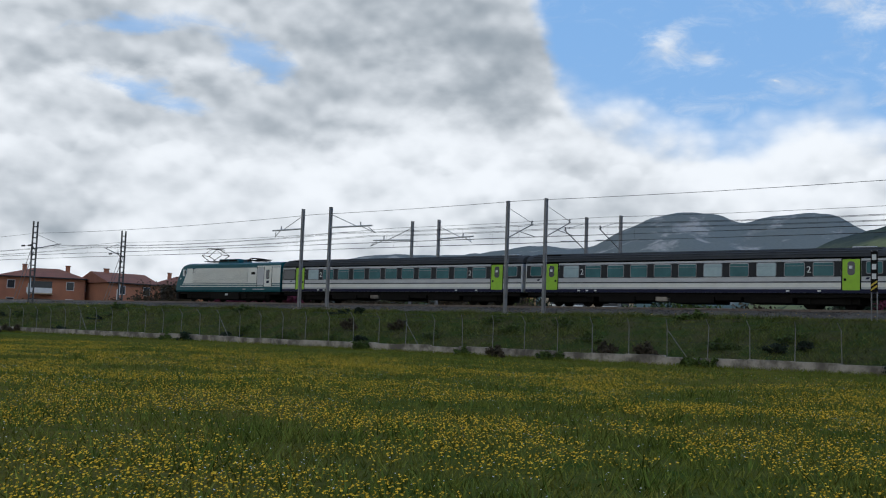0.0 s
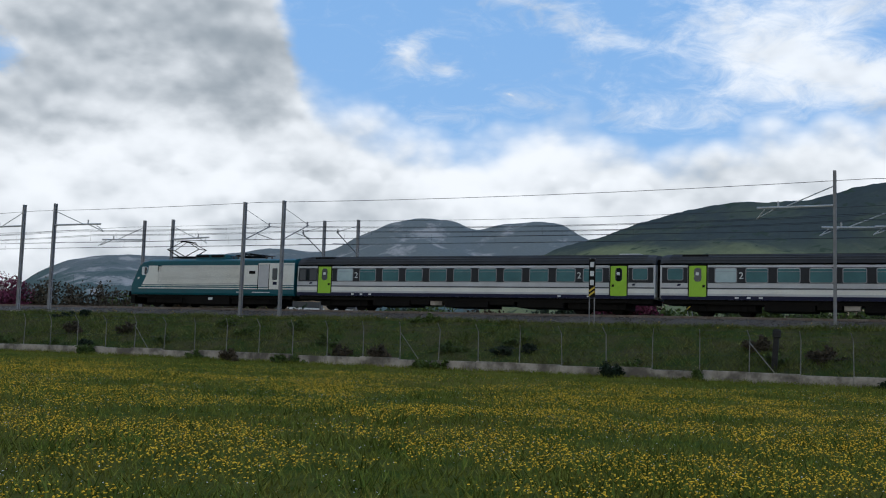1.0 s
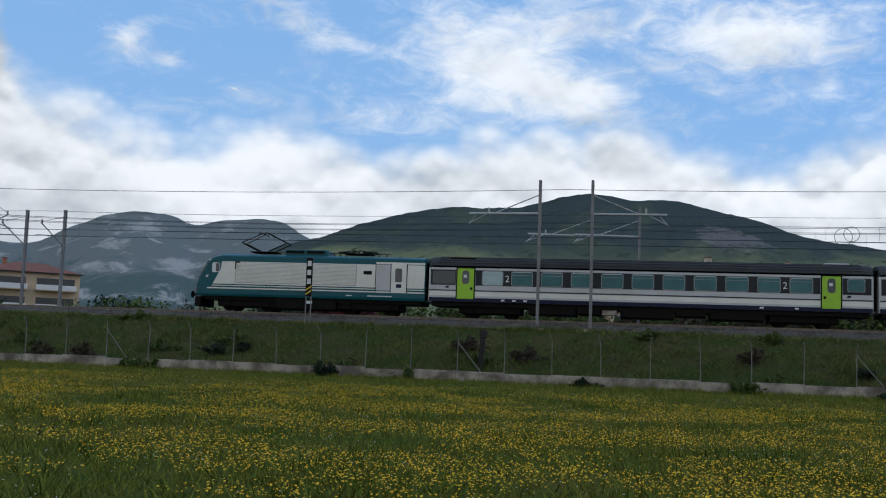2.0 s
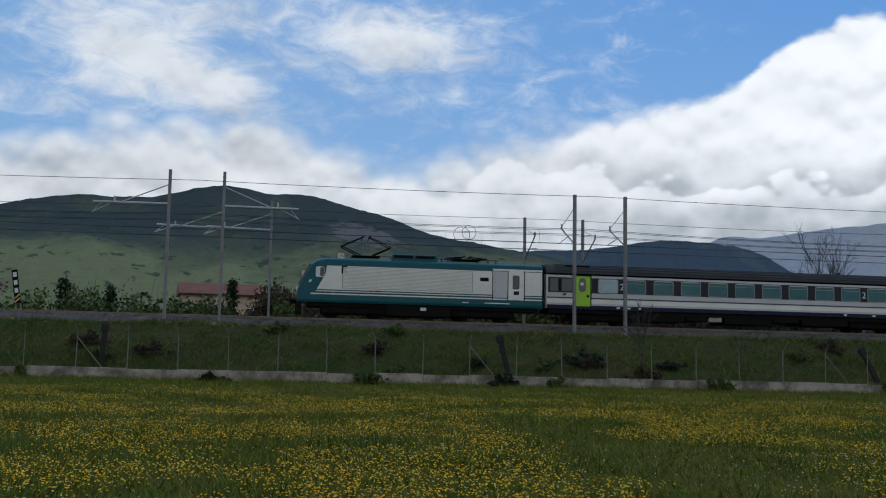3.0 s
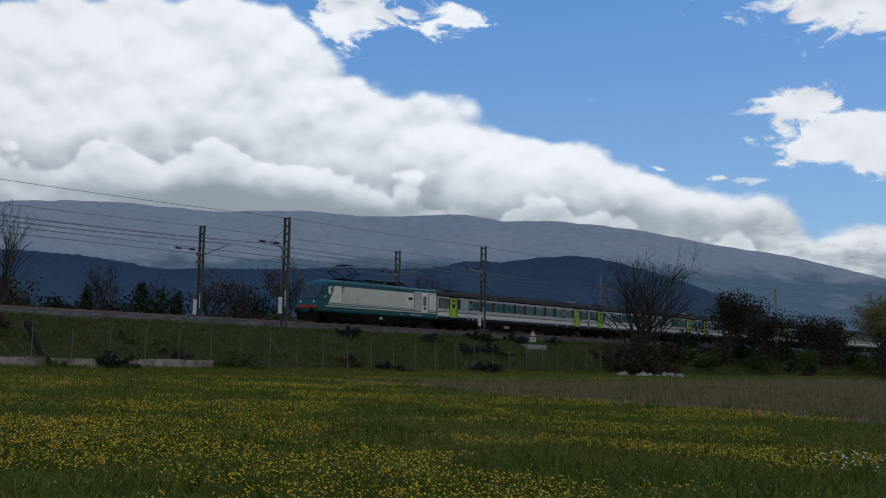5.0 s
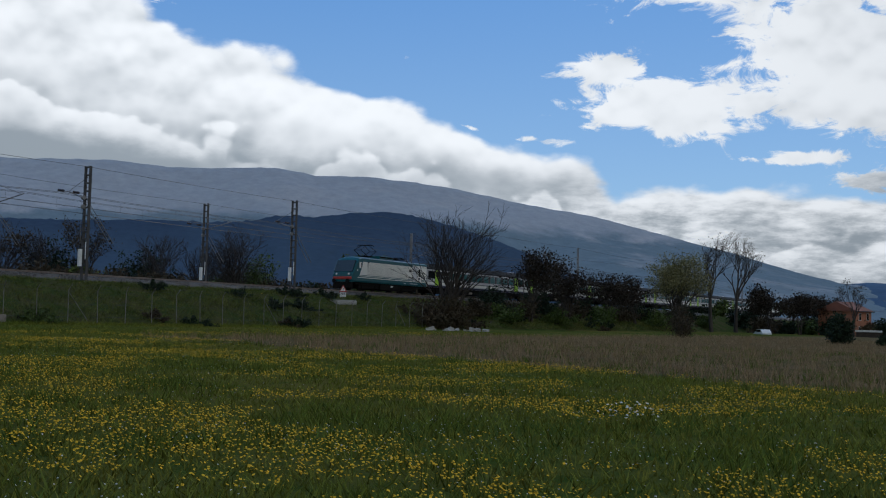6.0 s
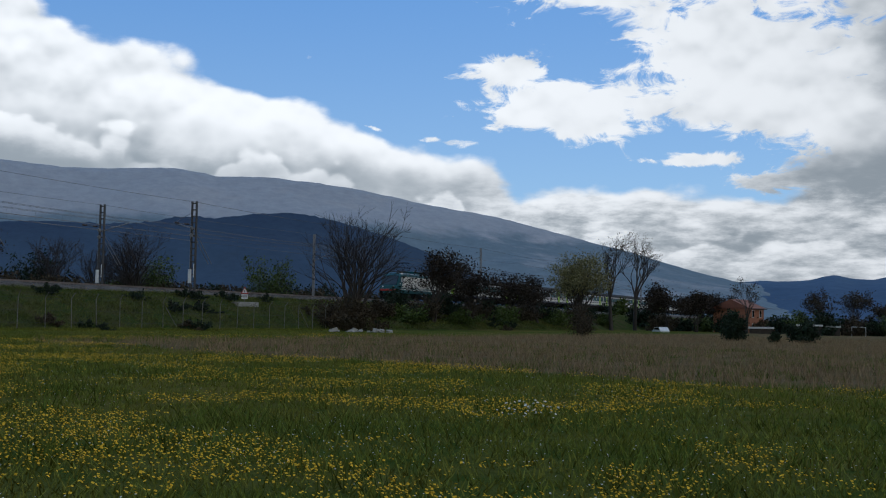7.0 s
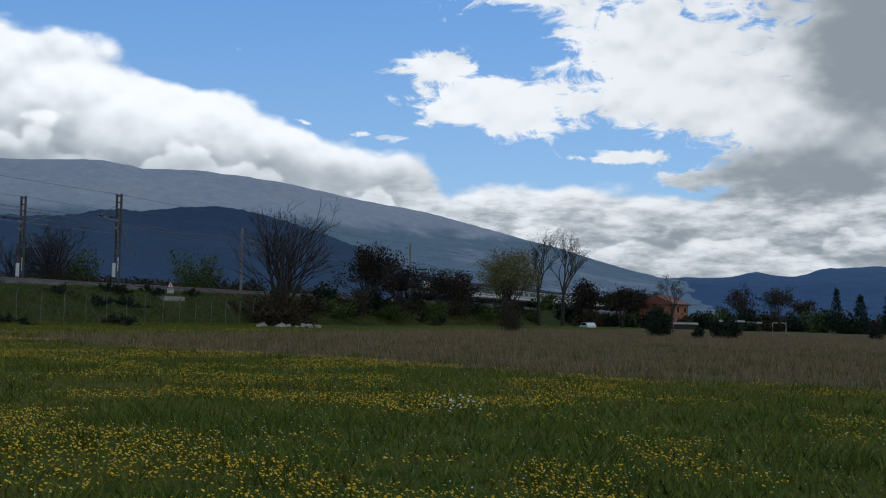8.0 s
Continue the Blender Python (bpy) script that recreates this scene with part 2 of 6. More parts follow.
M_LIME = material("lime_green_paint", (0.34, 0.60, 0.02), (0.28, 0.50, 0.02), 0.4, world_space=False)
M_BLACK = material("oily_black_steel", (0.006, 0.0055, 0.005), (0.012, 0.010, 0.008), 0.9, spec=0.15, scale=2.0, grain=20.0, world_space=False)
M_RED = material("red_paint", (0.45, 0.03, 0.02), None, 0.4, world_space=False)
M_GLASS = material("tinted_window_glass", (0.050, 0.165, 0.17), (0.026, 0.10, 0.105), 0.16, scale=0.8, grain=2.0, world_space=False, spec=0.3)
M_FRAME = material("grey_window_frame", (0.28, 0.29, 0.30), None, 0.5, world_space=False)
M_ARM = material("bright_galvanised_tube", (0.48, 0.48, 0.47), (0.38, 0.38, 0.37), 0.5, 0.2)
M_DARKGLASS = material("dark_glass", (0.012, 0.016, 0.018), None, 0.06, world_space=False, spec=0.8)
M_PLATE = material("white_plate", (0.75, 0.75, 0.73), (0.6, 0.6, 0.58), 0.5)
M_INSUL = material("brown_insulator", (0.05, 0.03, 0.025), None, 0.3)
# Grey of the backing stands in for shade between the louvre slats.
M_LOUVRE = material("louvre_shade_grey", (0.42, 0.41, 0.37), None, 0.6, world_space=False)
M_PALE = material("pale_curtained_glass", (0.42, 0.52, 0.52), (0.30, 0.40, 0.41), 0.15, scale=1.0, grain=3.0, world_space=False)
M_YELLOW = material("yellow_paint", (0.65, 0.45, 0.04), None, 0.5)


# ---- mesh helpers ----
def part(name, bm, mat, parent=None, label=""):
    me = bpy.data.meshes.new(name)
    bm.to_mesh(me)
    bm.free()
    for q in mat if isinstance(mat, (list, tuple)) else [mat]:
        me.materials.append(q)
    ob = new(name, me)
    if parent:
        ob.parent = parent
    if label:
        ob["label"] = label
    return ob


def raw(name, verts, faces, mat, parent=None, smooth=False, label=""):
    me = bpy.data.meshes.new(name)
    me.from_pydata(verts, [], faces)
    me.materials.append(mat)
    if smooth:
        me.polygons.foreach_set("use_smooth", [True] * len(me.polygons))
    ob = new(name, me)
    if parent:
        ob.parent = parent
    if label:
        ob["label"] = label
    return ob


def box(bm, x0, x1, y0, y1, z0, z1, bevel=0.0):
    m = Matrix.Translation(((x0 + x1) / 2, (y0 + y1) / 2, (z0 + z1) / 2)) @ Matrix.Diagonal((abs(x1 - x0), abs(y1 - y0), abs(z1 - z0), 1))
    made = bmesh.ops.create_cube(bm, size=1, matrix=m)["verts"]
    if bevel:
        edges = list({e for v in made for e in v.link_edges})
        bmesh.ops.bevel(bm, geom=edges, offset=bevel, segments=2, affect="EDGES", profile=0.5)
    return bm


def boxed(name, mat, parent, x0, x1, y0, y1, z0, z1, bevel=0.0, label=""):
    return part(name, box(bmesh.new(), x0, x1, y0, y1, z0, z1, bevel), mat, parent, label)


def rod(bm, a, b, r, r2=None, n=6):
    a, b = Vector(a), Vector(b)
    m = Matrix.Translation((a + b) / 2) @ (b - a).to_track_quat("Z", "Y").to_matrix().to_4x4()
    bmesh.ops.create_cone(bm, cap_ends=True, segments=n, radius1=r, radius2=r if r2 is None else r2, depth=(b - a).length, matrix=m)
    return bm


def extrude(bm, outline, y0, y1):
    """A prism of an outline in x and z, from y0 to y1."""
    a = [bm.verts.new((x, y0, z)) for x, z in outline]
    b = [bm.verts.new((x, y1, z)) for x, z in outline]
    bm.faces.new(a)
    bm.faces.new(b[::-1])
    for i in range(len(a)):
        j = (i + 1) % len(a)
        bm.faces.new((a[j], a[i], b[i], b[j]))
    bmesh.ops.recalc_face_normals(bm, faces=bm.faces)
    return bm


def empty(name, m, label, category, group="", kind=""):
    ob = new(name)
    ob.matrix_world = m
    ob.empty_display_size = 0.3
    return tagged(ob, label, category, group, kind)


rng = np.random.default_rng(7)

# ---- ground: one sheet, with the field, the embankment and the plain behind ----
def ground_profile(s, p):
    """Height of the ground at s along the line and p away from the camera's place."""
    base = field_z(s, p)
    top = rail_z(np.clip(s, -400, 400)) - 0.75
    bank = np.interp(p, [57.2, 58.0, 64.2, 66.5, 75.5, 77.5, 84.0], [0.0, 0.12, 1.0, 1.0, 1.0, 1.0, 0.0])
    plain = np.clip((p - 79) / 5, 0, 1)
    back = 1.6 + 0.0 * p
    low = base * (1 - plain) + back * plain
    return low + (top - low) * bank


def wobble(x, y):
    """Small unevenness of the meadow."""
    w = noise.noise((x * 0.16, y * 0.16, 0)) * 0.07 + noise.noise((x * 0.05, y * 0.05, 4)) * 0.05
    if 56.4 < y < 57.6 or 64 < y < 77:
        w *= 0.2
    return w if x * x + y * y > 9 else 0.0


def ground_at(x, y):
    return float(ground_profile(x, y)) + wobble(x, y)


def build_ground():
    xs = np.concatenate([-np.geomspace(4800, 130, 22), np.arange(-125, 260, 2.5), np.geomspace(265, 4800, 22)])
    ys = np.concatenate([-np.geomspace(4800, 42, 16), np.arange(-40, 55, 1.8), np.arange(55, 88, 0.75), np.geomspace(90, 4800, 24)])
    X, Y = np.meshgrid(xs, ys, indexing="ij")
    Z = ground_profile(X, Y)
    for i in range(X.shape[0]):
        for j in range(X.shape[1]):
            if abs(X[i, j]) < 260 and -45 < Y[i, j] < 95:
                Z[i, j] += wobble(X[i, j], Y[i, j])
    nx, ny = X.shape
    verts = np.stack([X, Y, Z], -1).reshape(-1, 3).tolist()
    faces = [(i * ny + j, (i + 1) * ny + j, (i + 1) * ny + j + 1, i * ny + j + 1) for i in range(nx - 1) for j in range(ny - 1)]
    g = raw("ground", verts, faces, ground_material(), None, True)
    g.matrix_world = TR
    return tagged(g, "meadow of short green grass rising into a weedy railway bank", "ground", kind="structure")


def ground_material():
    m = bpy.data.materials.new("meadow_soil_and_grass")
    m.use_nodes = True
    k = Nodes(m.node_tree)
    b = m.node_tree.nodes["Principled BSDF"]
    c = k.add("ShaderNodeTexCoord").outputs["Object"]
    s = k.add("ShaderNodeSeparateXYZ")
    k.put(s.inputs[0], c)
    big, mid, small = k.noise(c, 0.06, 4), k.noise(c, 0.5, 5, 0.6), k.noise(c, 9.0, 4, 0.65)
    grass = k.mix(k.step(mid, 0.3, 0.7), (0.057, 0.085, 0.017, 1), (0.098, 0.104, 0.027, 1))
    grass = k.mix(k.step(big, 0.4, 0.65), grass, (0.128, 0.112, 0.031, 1))
    grass = k.mix(k.step(k.noise(c, 1.7, 5, 0.65), 0.50, 0.66, 0.0, 0.75), grass, (0.040, 0.074, 0.015, 1))
    dry = k.mix(k.step(mid, 0.35, 0.65), (0.175, 0.125, 0.075, 1), (0.110, 0.092, 0.040, 1))
    edge = k.math("ADD", s.outputs[0], k.math("MULTIPLY_ADD", k.math("SUBTRACT", k.noise(c, 0.13, 4), 0.5), 8.0, k.math("MULTIPLY", s.outputs[1], -0.22)))
    drymask = k.math("MULTIPLY", k.step(edge, 26.0, 31.0), k.step(s.outputs[1], 34.0, 42.0, 1.0, 0.0))
    bank = k.mix(k.step(mid, 0.35, 0.65), (0.042, 0.066, 0.018, 1), (0.076, 0.070, 0.032, 1))
    col = k.mix(drymask, grass, dry)
    col = k.mix(k.step(s.outputs[1], 56.5, 58.0), col, bank)
    col = k.mix(0.7, col, k.mix(small, (0.45, 0.45, 0.45, 1), (1.45, 1.45, 1.4, 1)), "MULTIPLY")
    k.put(b.inputs["Base Color"], col)
    b.inputs["Roughness"].default_value, b.inputs["Specular IOR Level"].default_value = 0.95, 0.0
    n = k.add("ShaderNodeBump")
    n.inputs["Strength"].default_value, n.inputs["Distance"].default_value = 0.9, 0.12
    k.put(n.inputs["Height"], small)
    k.put(b.inputs["Normal"], n.outputs[0])
    return m


build_ground()


# ---- hills: each a broad back of mounds at its distance ----
def hill_material(name, low, high, patch, scale=0.004, amount=0.5, cut=120.0, spread=260.0, rock=None):
    m = bpy.data.materials.new(name)
    m.use_nodes = True
    k = Nodes(m.node_tree)
    b = m.node_tree.nodes["Principled BSDF"]
    c = k.add("ShaderNodeNewGeometry").outputs["Position"]
    zz = k.add("ShaderNodeSeparateXYZ")
    k.put(zz.inputs[0], c)
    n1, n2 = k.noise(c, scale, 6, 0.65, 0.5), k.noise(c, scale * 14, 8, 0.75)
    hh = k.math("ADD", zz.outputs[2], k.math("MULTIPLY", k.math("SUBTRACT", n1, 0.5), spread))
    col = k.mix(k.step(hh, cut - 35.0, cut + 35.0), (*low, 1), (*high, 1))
    col = k.mix(k.math("MULTIPLY", k.step(n1, 0.52, 0.66), amount), col, (*patch, 1))
    if rock:
        far = k.add("ShaderNodeVectorMath")
        far.operation = "DISTANCE"
        k.put(far.inputs[0], c)
        far.inputs[1].default_value = rock[:3]
        bare = k.math("ADD", far.outputs["Value"], k.math("MULTIPLY", k.math("SUBTRACT", k.noise(c, 0.02, 5, 0.7), 0.5), 190.0))
        col = k.mix(k.step(bare, rock[3] * 0.8, rock[3] * 1.2, 0.6, 0.0), col, (0.20, 0.18, 0.175, 1))
        dots = k.noise(c, 0.035, 2, 0.5)
        col = k.mix(k.step(dots, 0.62, 0.68, 0.0, 0.75), col, (0.045, 0.065, 0.045, 1))
    col = k.mix(0.75, col, k.mix(n2, (0.55, 0.55, 0.55, 1), (1.4, 1.4, 1.4, 1)), "MULTIPLY")
    k.put(b.inputs["Base Color"], col)
    b.inputs["Roughness"].default_value, b.inputs["Specular IOR Level"].default_value = 1.0, 0.0
    return m


HILLS = {}


def hill(name, label, distance, bumps, lo, hi, mat, rough=0.02, depth=0.35, wood=0.0, seed=0):
    azs, rs = np.linspace(lo, hi, 260), np.concatenate([np.linspace(1 - depth, 1, 26), np.linspace(1.015, 1 + depth * 0.25, 6)])
    ridge = sum(h * np.exp(-((azs - a) / w) ** 2) for a, h, w in bumps) / 1000 * distance
    fade = np.clip((azs - lo) / 4, 0, 1) * np.clip((hi - azs) / 4, 0, 1)
    ridge = np.clip(ridge, 2, None) * (fade * fade * (3 - 2 * fade)) + EYE
    verts = []
    for i, a in enumerate(azs):
        for r in rs:
            x, y = math.sin(radians(a)) * r * distance, math.cos(radians(a)) * r * distance
            k = (r - (1 - depth)) / depth if r < 1 else 1 - ((r - 1) / (depth * 0.25)) ** 2 * 0.7
            k = max(k, 0.0)
            n = noise.fractal((x / distance * 7, y / distance * 7, seed), 0.9, 2.1, 6)
            fine = noise.fractal((x / distance * 60, y / distance * 60, seed), 0.8, 2.1, 3)
            z = ridge[i] * (k ** 1.25) * (1 + (n * 0.35) * (1 - k) * min(1, k * 3)) + fine * rough * distance * 0.05 * min(1, k * 2)
            if wood and r > 0.97:
                z += abs(noise.noise((a * 14, r * 3, seed))) * wood
            verts.append((x, y, z - 3 * (k == 0)))
    nr = len(rs)
    HILLS[name] = (distance, azs, rs, np.array(verts)[:, 2].reshape(len(azs), nr))
    faces = [(i * nr + j, (i + 1) * nr + j, (i + 1) * nr + j + 1, i * nr + j + 1) for i in range(len(azs) - 1) for j in range(nr - 1)]
    ob = raw(name, verts, [f[::-1] for f in faces], mat, None, True)
    return tagged(ob, label, "hill", kind="structure")


# Rocky and wooded hills have some blue-grey haze worked into their colours.
M_HILL_BARE = hill_material("hazed_bare_rocky_hill", (0.10, 0.135, 0.125), (0.17, 0.185, 0.175), (0.38, 0.36, 0.33), 0.009, 0.9, 200.0, 340.0)
M_HILL_GREEN = hill_material("hill_with_meadows_and_woods", (0.185, 0.20, 0.105), (0.058, 0.072, 0.070), (0.105, 0.125, 0.078), 0.0045, 0.5, 215.0, 190.0, (1473, 1552, 255, 65))
M_HILL_WOOD = hill_material("hazed_wooded_hill", (0.085, 0.115, 0.115), (0.065, 0.09, 0.11), (0.12, 0.14, 0.12))
# Distance haze is painted in as grey-blue base colours, paler towards the top.
M_HILL_FAR = hill_material("haze_grey_mountain", (0.165, 0.215, 0.245), (0.34, 0.355, 0.375), (0.40, 0.39, 0.39), 0.0016, 0.6, 330.0, 330.0)
# The blue is haze over the woods, put into the base colour.
M_HILL_DARK = hill_material("haze_blue_foothills", (0.055, 0.085, 0.125), (0.046, 0.070, 0.108), (0.065, 0.09, 0.115))
# Horizon range takes its blue from haze that is mixed into its colours.
M_HILL_BLUE = hill_material("haze_blue_range", (0.070, 0.115, 0.180), (0.085, 0.135, 0.205), (0.12, 0.16, 0.22), 0.001, 0.5)

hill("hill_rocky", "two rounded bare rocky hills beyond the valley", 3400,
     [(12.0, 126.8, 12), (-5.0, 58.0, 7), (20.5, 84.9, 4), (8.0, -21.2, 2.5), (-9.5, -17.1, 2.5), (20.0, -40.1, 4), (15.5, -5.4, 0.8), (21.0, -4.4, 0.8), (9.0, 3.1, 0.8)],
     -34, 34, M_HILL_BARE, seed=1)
hill("hill_meadow", "broad dark-topped hill with green meadows below", 2300,
     [(36.2, 299.9, 12), (36.2, -201.8, 7), (54.2, 64.5, 4), (20.2, 54.0, 4), (36.2, 62.4, 4), (21.2, -18.8, 2.5), (49.7, 15.5, 2.5), (40.2, 8.4, 1.5), (20.2, 16.3, 7), (41.7, 3.7, 1.5)],
     12, 66, M_HILL_GREEN, wood=3.0, seed=2)
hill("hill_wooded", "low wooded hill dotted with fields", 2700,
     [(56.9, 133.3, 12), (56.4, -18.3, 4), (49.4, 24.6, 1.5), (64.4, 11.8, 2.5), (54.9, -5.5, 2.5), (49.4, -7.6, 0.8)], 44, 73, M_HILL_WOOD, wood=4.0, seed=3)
hill("mountain_hazy", "mountain with grey haze in its colour under a cloud bank", 4500,
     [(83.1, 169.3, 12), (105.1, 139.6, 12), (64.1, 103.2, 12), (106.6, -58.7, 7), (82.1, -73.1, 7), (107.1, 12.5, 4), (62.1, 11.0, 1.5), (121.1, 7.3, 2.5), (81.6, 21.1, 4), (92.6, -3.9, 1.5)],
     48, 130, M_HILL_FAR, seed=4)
hill("hill_dark", "dark wooded foothills with blue haze in their colour", 1900,
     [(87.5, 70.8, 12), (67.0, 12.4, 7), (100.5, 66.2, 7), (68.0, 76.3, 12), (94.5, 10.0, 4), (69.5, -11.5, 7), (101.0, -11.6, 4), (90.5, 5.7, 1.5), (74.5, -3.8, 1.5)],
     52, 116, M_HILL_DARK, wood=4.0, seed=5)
hill("range_blue", "low mountain range on the horizon painted haze blue", 4700,
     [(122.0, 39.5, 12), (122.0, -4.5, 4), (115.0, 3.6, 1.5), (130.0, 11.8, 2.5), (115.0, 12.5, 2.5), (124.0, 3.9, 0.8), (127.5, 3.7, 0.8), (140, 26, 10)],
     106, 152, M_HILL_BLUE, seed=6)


# ---- the line: ballast, rails, wall ----
def along(name, label, mat, profile, s0, s1, step, parent=None, smooth=False, jag=0.0):
    """A prism of a profile (p, height over rail) that follows the grade of the line."""
    ss = np.arange(s0, s1 + step, step)
    n = len(profile)
    verts = [(s, p + rng.uniform(-jag, jag), rail_z(s) + z + rng.uniform(-jag, jag)) for s in ss for p, z in profile]
    faces = [(i * n + j, i * n + j + 1, (i + 1) * n + j + 1, (i + 1) * n + j) for i in range(len(ss) - 1) for j in range(n - 1)]
    ob = raw(name, verts, faces, mat, parent, smooth)
    if not parent:
        ob.matrix_world = TR
    return ob


tagged(along("ballast", "", M_GRAVEL, [(66.0, -0.85), (66.3, -0.62), (66.7, -0.40), (67.0, -0.20), (70.7, -0.20), (74.4, -0.22), (75.0, -0.55), (75.4, -0.85)], -420, 520, 0.6, jag=0.035),
       "grey-brown stone ballast of a double railway track", "ballast", kind="structure")
rails = empty("railway_track", TR, "two pairs of steel rails on concrete sleepers", "track", kind="structure")
for y in (NEAR_TRACK, FAR_TRACK):
    for side in (-0.755, 0.755):
        along("rail", "", M_RAIL, [(y + side - 0.07, -0.17), (y + side - 0.02, -0.14), (y + side - 0.035, -0.03), (y + side - 0.035, 0.0), (y + side + 0.035, 0.0),
                                   (y + side + 0.035, -0.03), (y + side + 0.02, -0.14), (y + side + 0.07, -0.17)], -420, 520, 20, rails)


# ---- the low wall and the wire fence at the foot of the bank ----
def wall_pieces():
    wall = empty("wall_low", TR, "low weathered concrete wall below the railway fence", "wall", kind="structure")
    bm = bmesh.new()
    box(bm, -1.245, 1.245, 0, 0.25, -0.5, 0.5, 0.02)
    first = None
    for i, s in enumerate(np.arange(-118.75, 44, 2.5)):
        z = field_z(s, WALL_Y) + 0.06 + rng.uniform(-0.05, 0.05)
        if first is None:
            ob = first = part("wall_panel", bm, M_CONCRETE, wall)
        else:
            ob = new("wall_panel", first.data)
            ob.parent = wall
        ob.matrix_basis = pose(s, WALL_Y + rng.uniform(-0.02, 0.02), z, rng.uniform(-1, 1), -math.degrees(-0.005), rng.uniform(-0.4, 0.4))


def fence():
    f = empty("railway_fence", TR, "wire mesh fence on grey posts with bent tops", "fence")
    bm = bmesh.new()
    rod(bm, (0, 0, -0.3), (0, 0, 1.85), 0.026)
    rod(bm, (0, 0, 1.84), (0.0, -0.30, 2.25), 0.024)
    rod(bm, (0, 0, 1.80), (0, 0, 1.88), 0.028)
    first = None
    ss = np.arange(-117.5, 98, 2.5)
    for i, s in enumerate(ss):
        if first is None:
            ob = first = part("post", bm, M_FENCE, f)
        else:
            ob = new("post", first.data)
            ob.parent = f
        ob.matrix_basis = pose(s, WALL_Y + 0.35, field_z(s, WALL_Y) + 0.42, rng.uniform(-1.5, 1.5), rng.uniform(-1.5, 1.5), rng.uniform(-25, 25))
    for s in ss[3::8]:
        z = field_z(s, WALL_Y) + 0.4
        part("brace", rod(bmesh.new(), (s, WALL_Y + 0.3, z + 1.7), (s + 1.5, WALL_Y + 0.2, z - 0.1), 0.025), M_FENCE, f)
    bm = bmesh.new()
    for a, b in zip(ss[:-1], ss[1:]):
        za, zb = field_z(a, WALL_Y) + 0.42, field_z(b, WALL_Y) + 0.42
        for h in (0.1, 0.95, 1.8):
            rod(bm, (a, WALL_Y + 0.35, za + h), (b, WALL_Y + 0.35, zb + h), 0.006, n=3)
        for h in (2.0, 2.2):
            rod(bm, (a, WALL_Y + 0.1, za + h), (b, WALL_Y + 0.1, zb + h), 0.005, n=3)
    part("wire", bm, M_WIRE, f)
    vv, ff = [], []
    for a, b in zip(ss[:-1], ss[1:]):
        za = field_z(a, WALL_Y) + 0.45
        for d in np.arange(-1.7, 2.5, 0.22):
            for sg in (1, -1):
                x0, x1, z0, z1 = (d, d + 1.7, 0.0, 1.7)
                t0, t1 = max(0, -x0 / 1.7), min(1, (2.5 - x0) / 1.7)
                if t1 <= t0:
                    continue
                p0, p1 = (x0 + 1.7 * t0, 1.7 * t0), (x0 + 1.7 * t1, 1.7 * t1)
                if sg < 0:
                    p0, p1 = (2.5 - p0[0], p0[1]), (2.5 - p1[0], p1[1])
                k = len(vv)
                w = 0.0035
                vv += [(a + p0[0] - w, WALL_Y + 0.36, za + p0[1]), (a + p0[0] + w, WALL_Y + 0.36, za + p0[1]), (a + p1[0] + w, WALL_Y + 0.36, za + p1[1]), (a + p1[0] - w, WALL_Y + 0.36, za + p1[1])]
                ff.append((k, k + 1, k + 2, k + 3))
    mesh = raw("mesh", vv, ff, M_WIRE, f, label="thin diamond wire mesh")
    mesh["kind"] = "stuff"


wall_pieces()
fence()


# ---- the overhead line ----
TOP = 10.75 - 2.85  # pole tops over the rail


def lattice(bm, h, z0, w=0.30, d=0.16):
    """Two channels with cross plates."""
    for y in (-w / 2, w / 2):
        box(bm, -d / 2, d / 2, y - 0.045, y + 0.045, z0, h)
    for z in np.arange(z0 + 0.4, h - 0.1, 0.62):
        box(bm, -d / 2 - 0.008, -d / 2, -w / 2, w / 2, z, z + 0.1)
        box(bm, d / 2, d / 2 + 0.008, -w / 2, w / 2, z, z + 0.1)


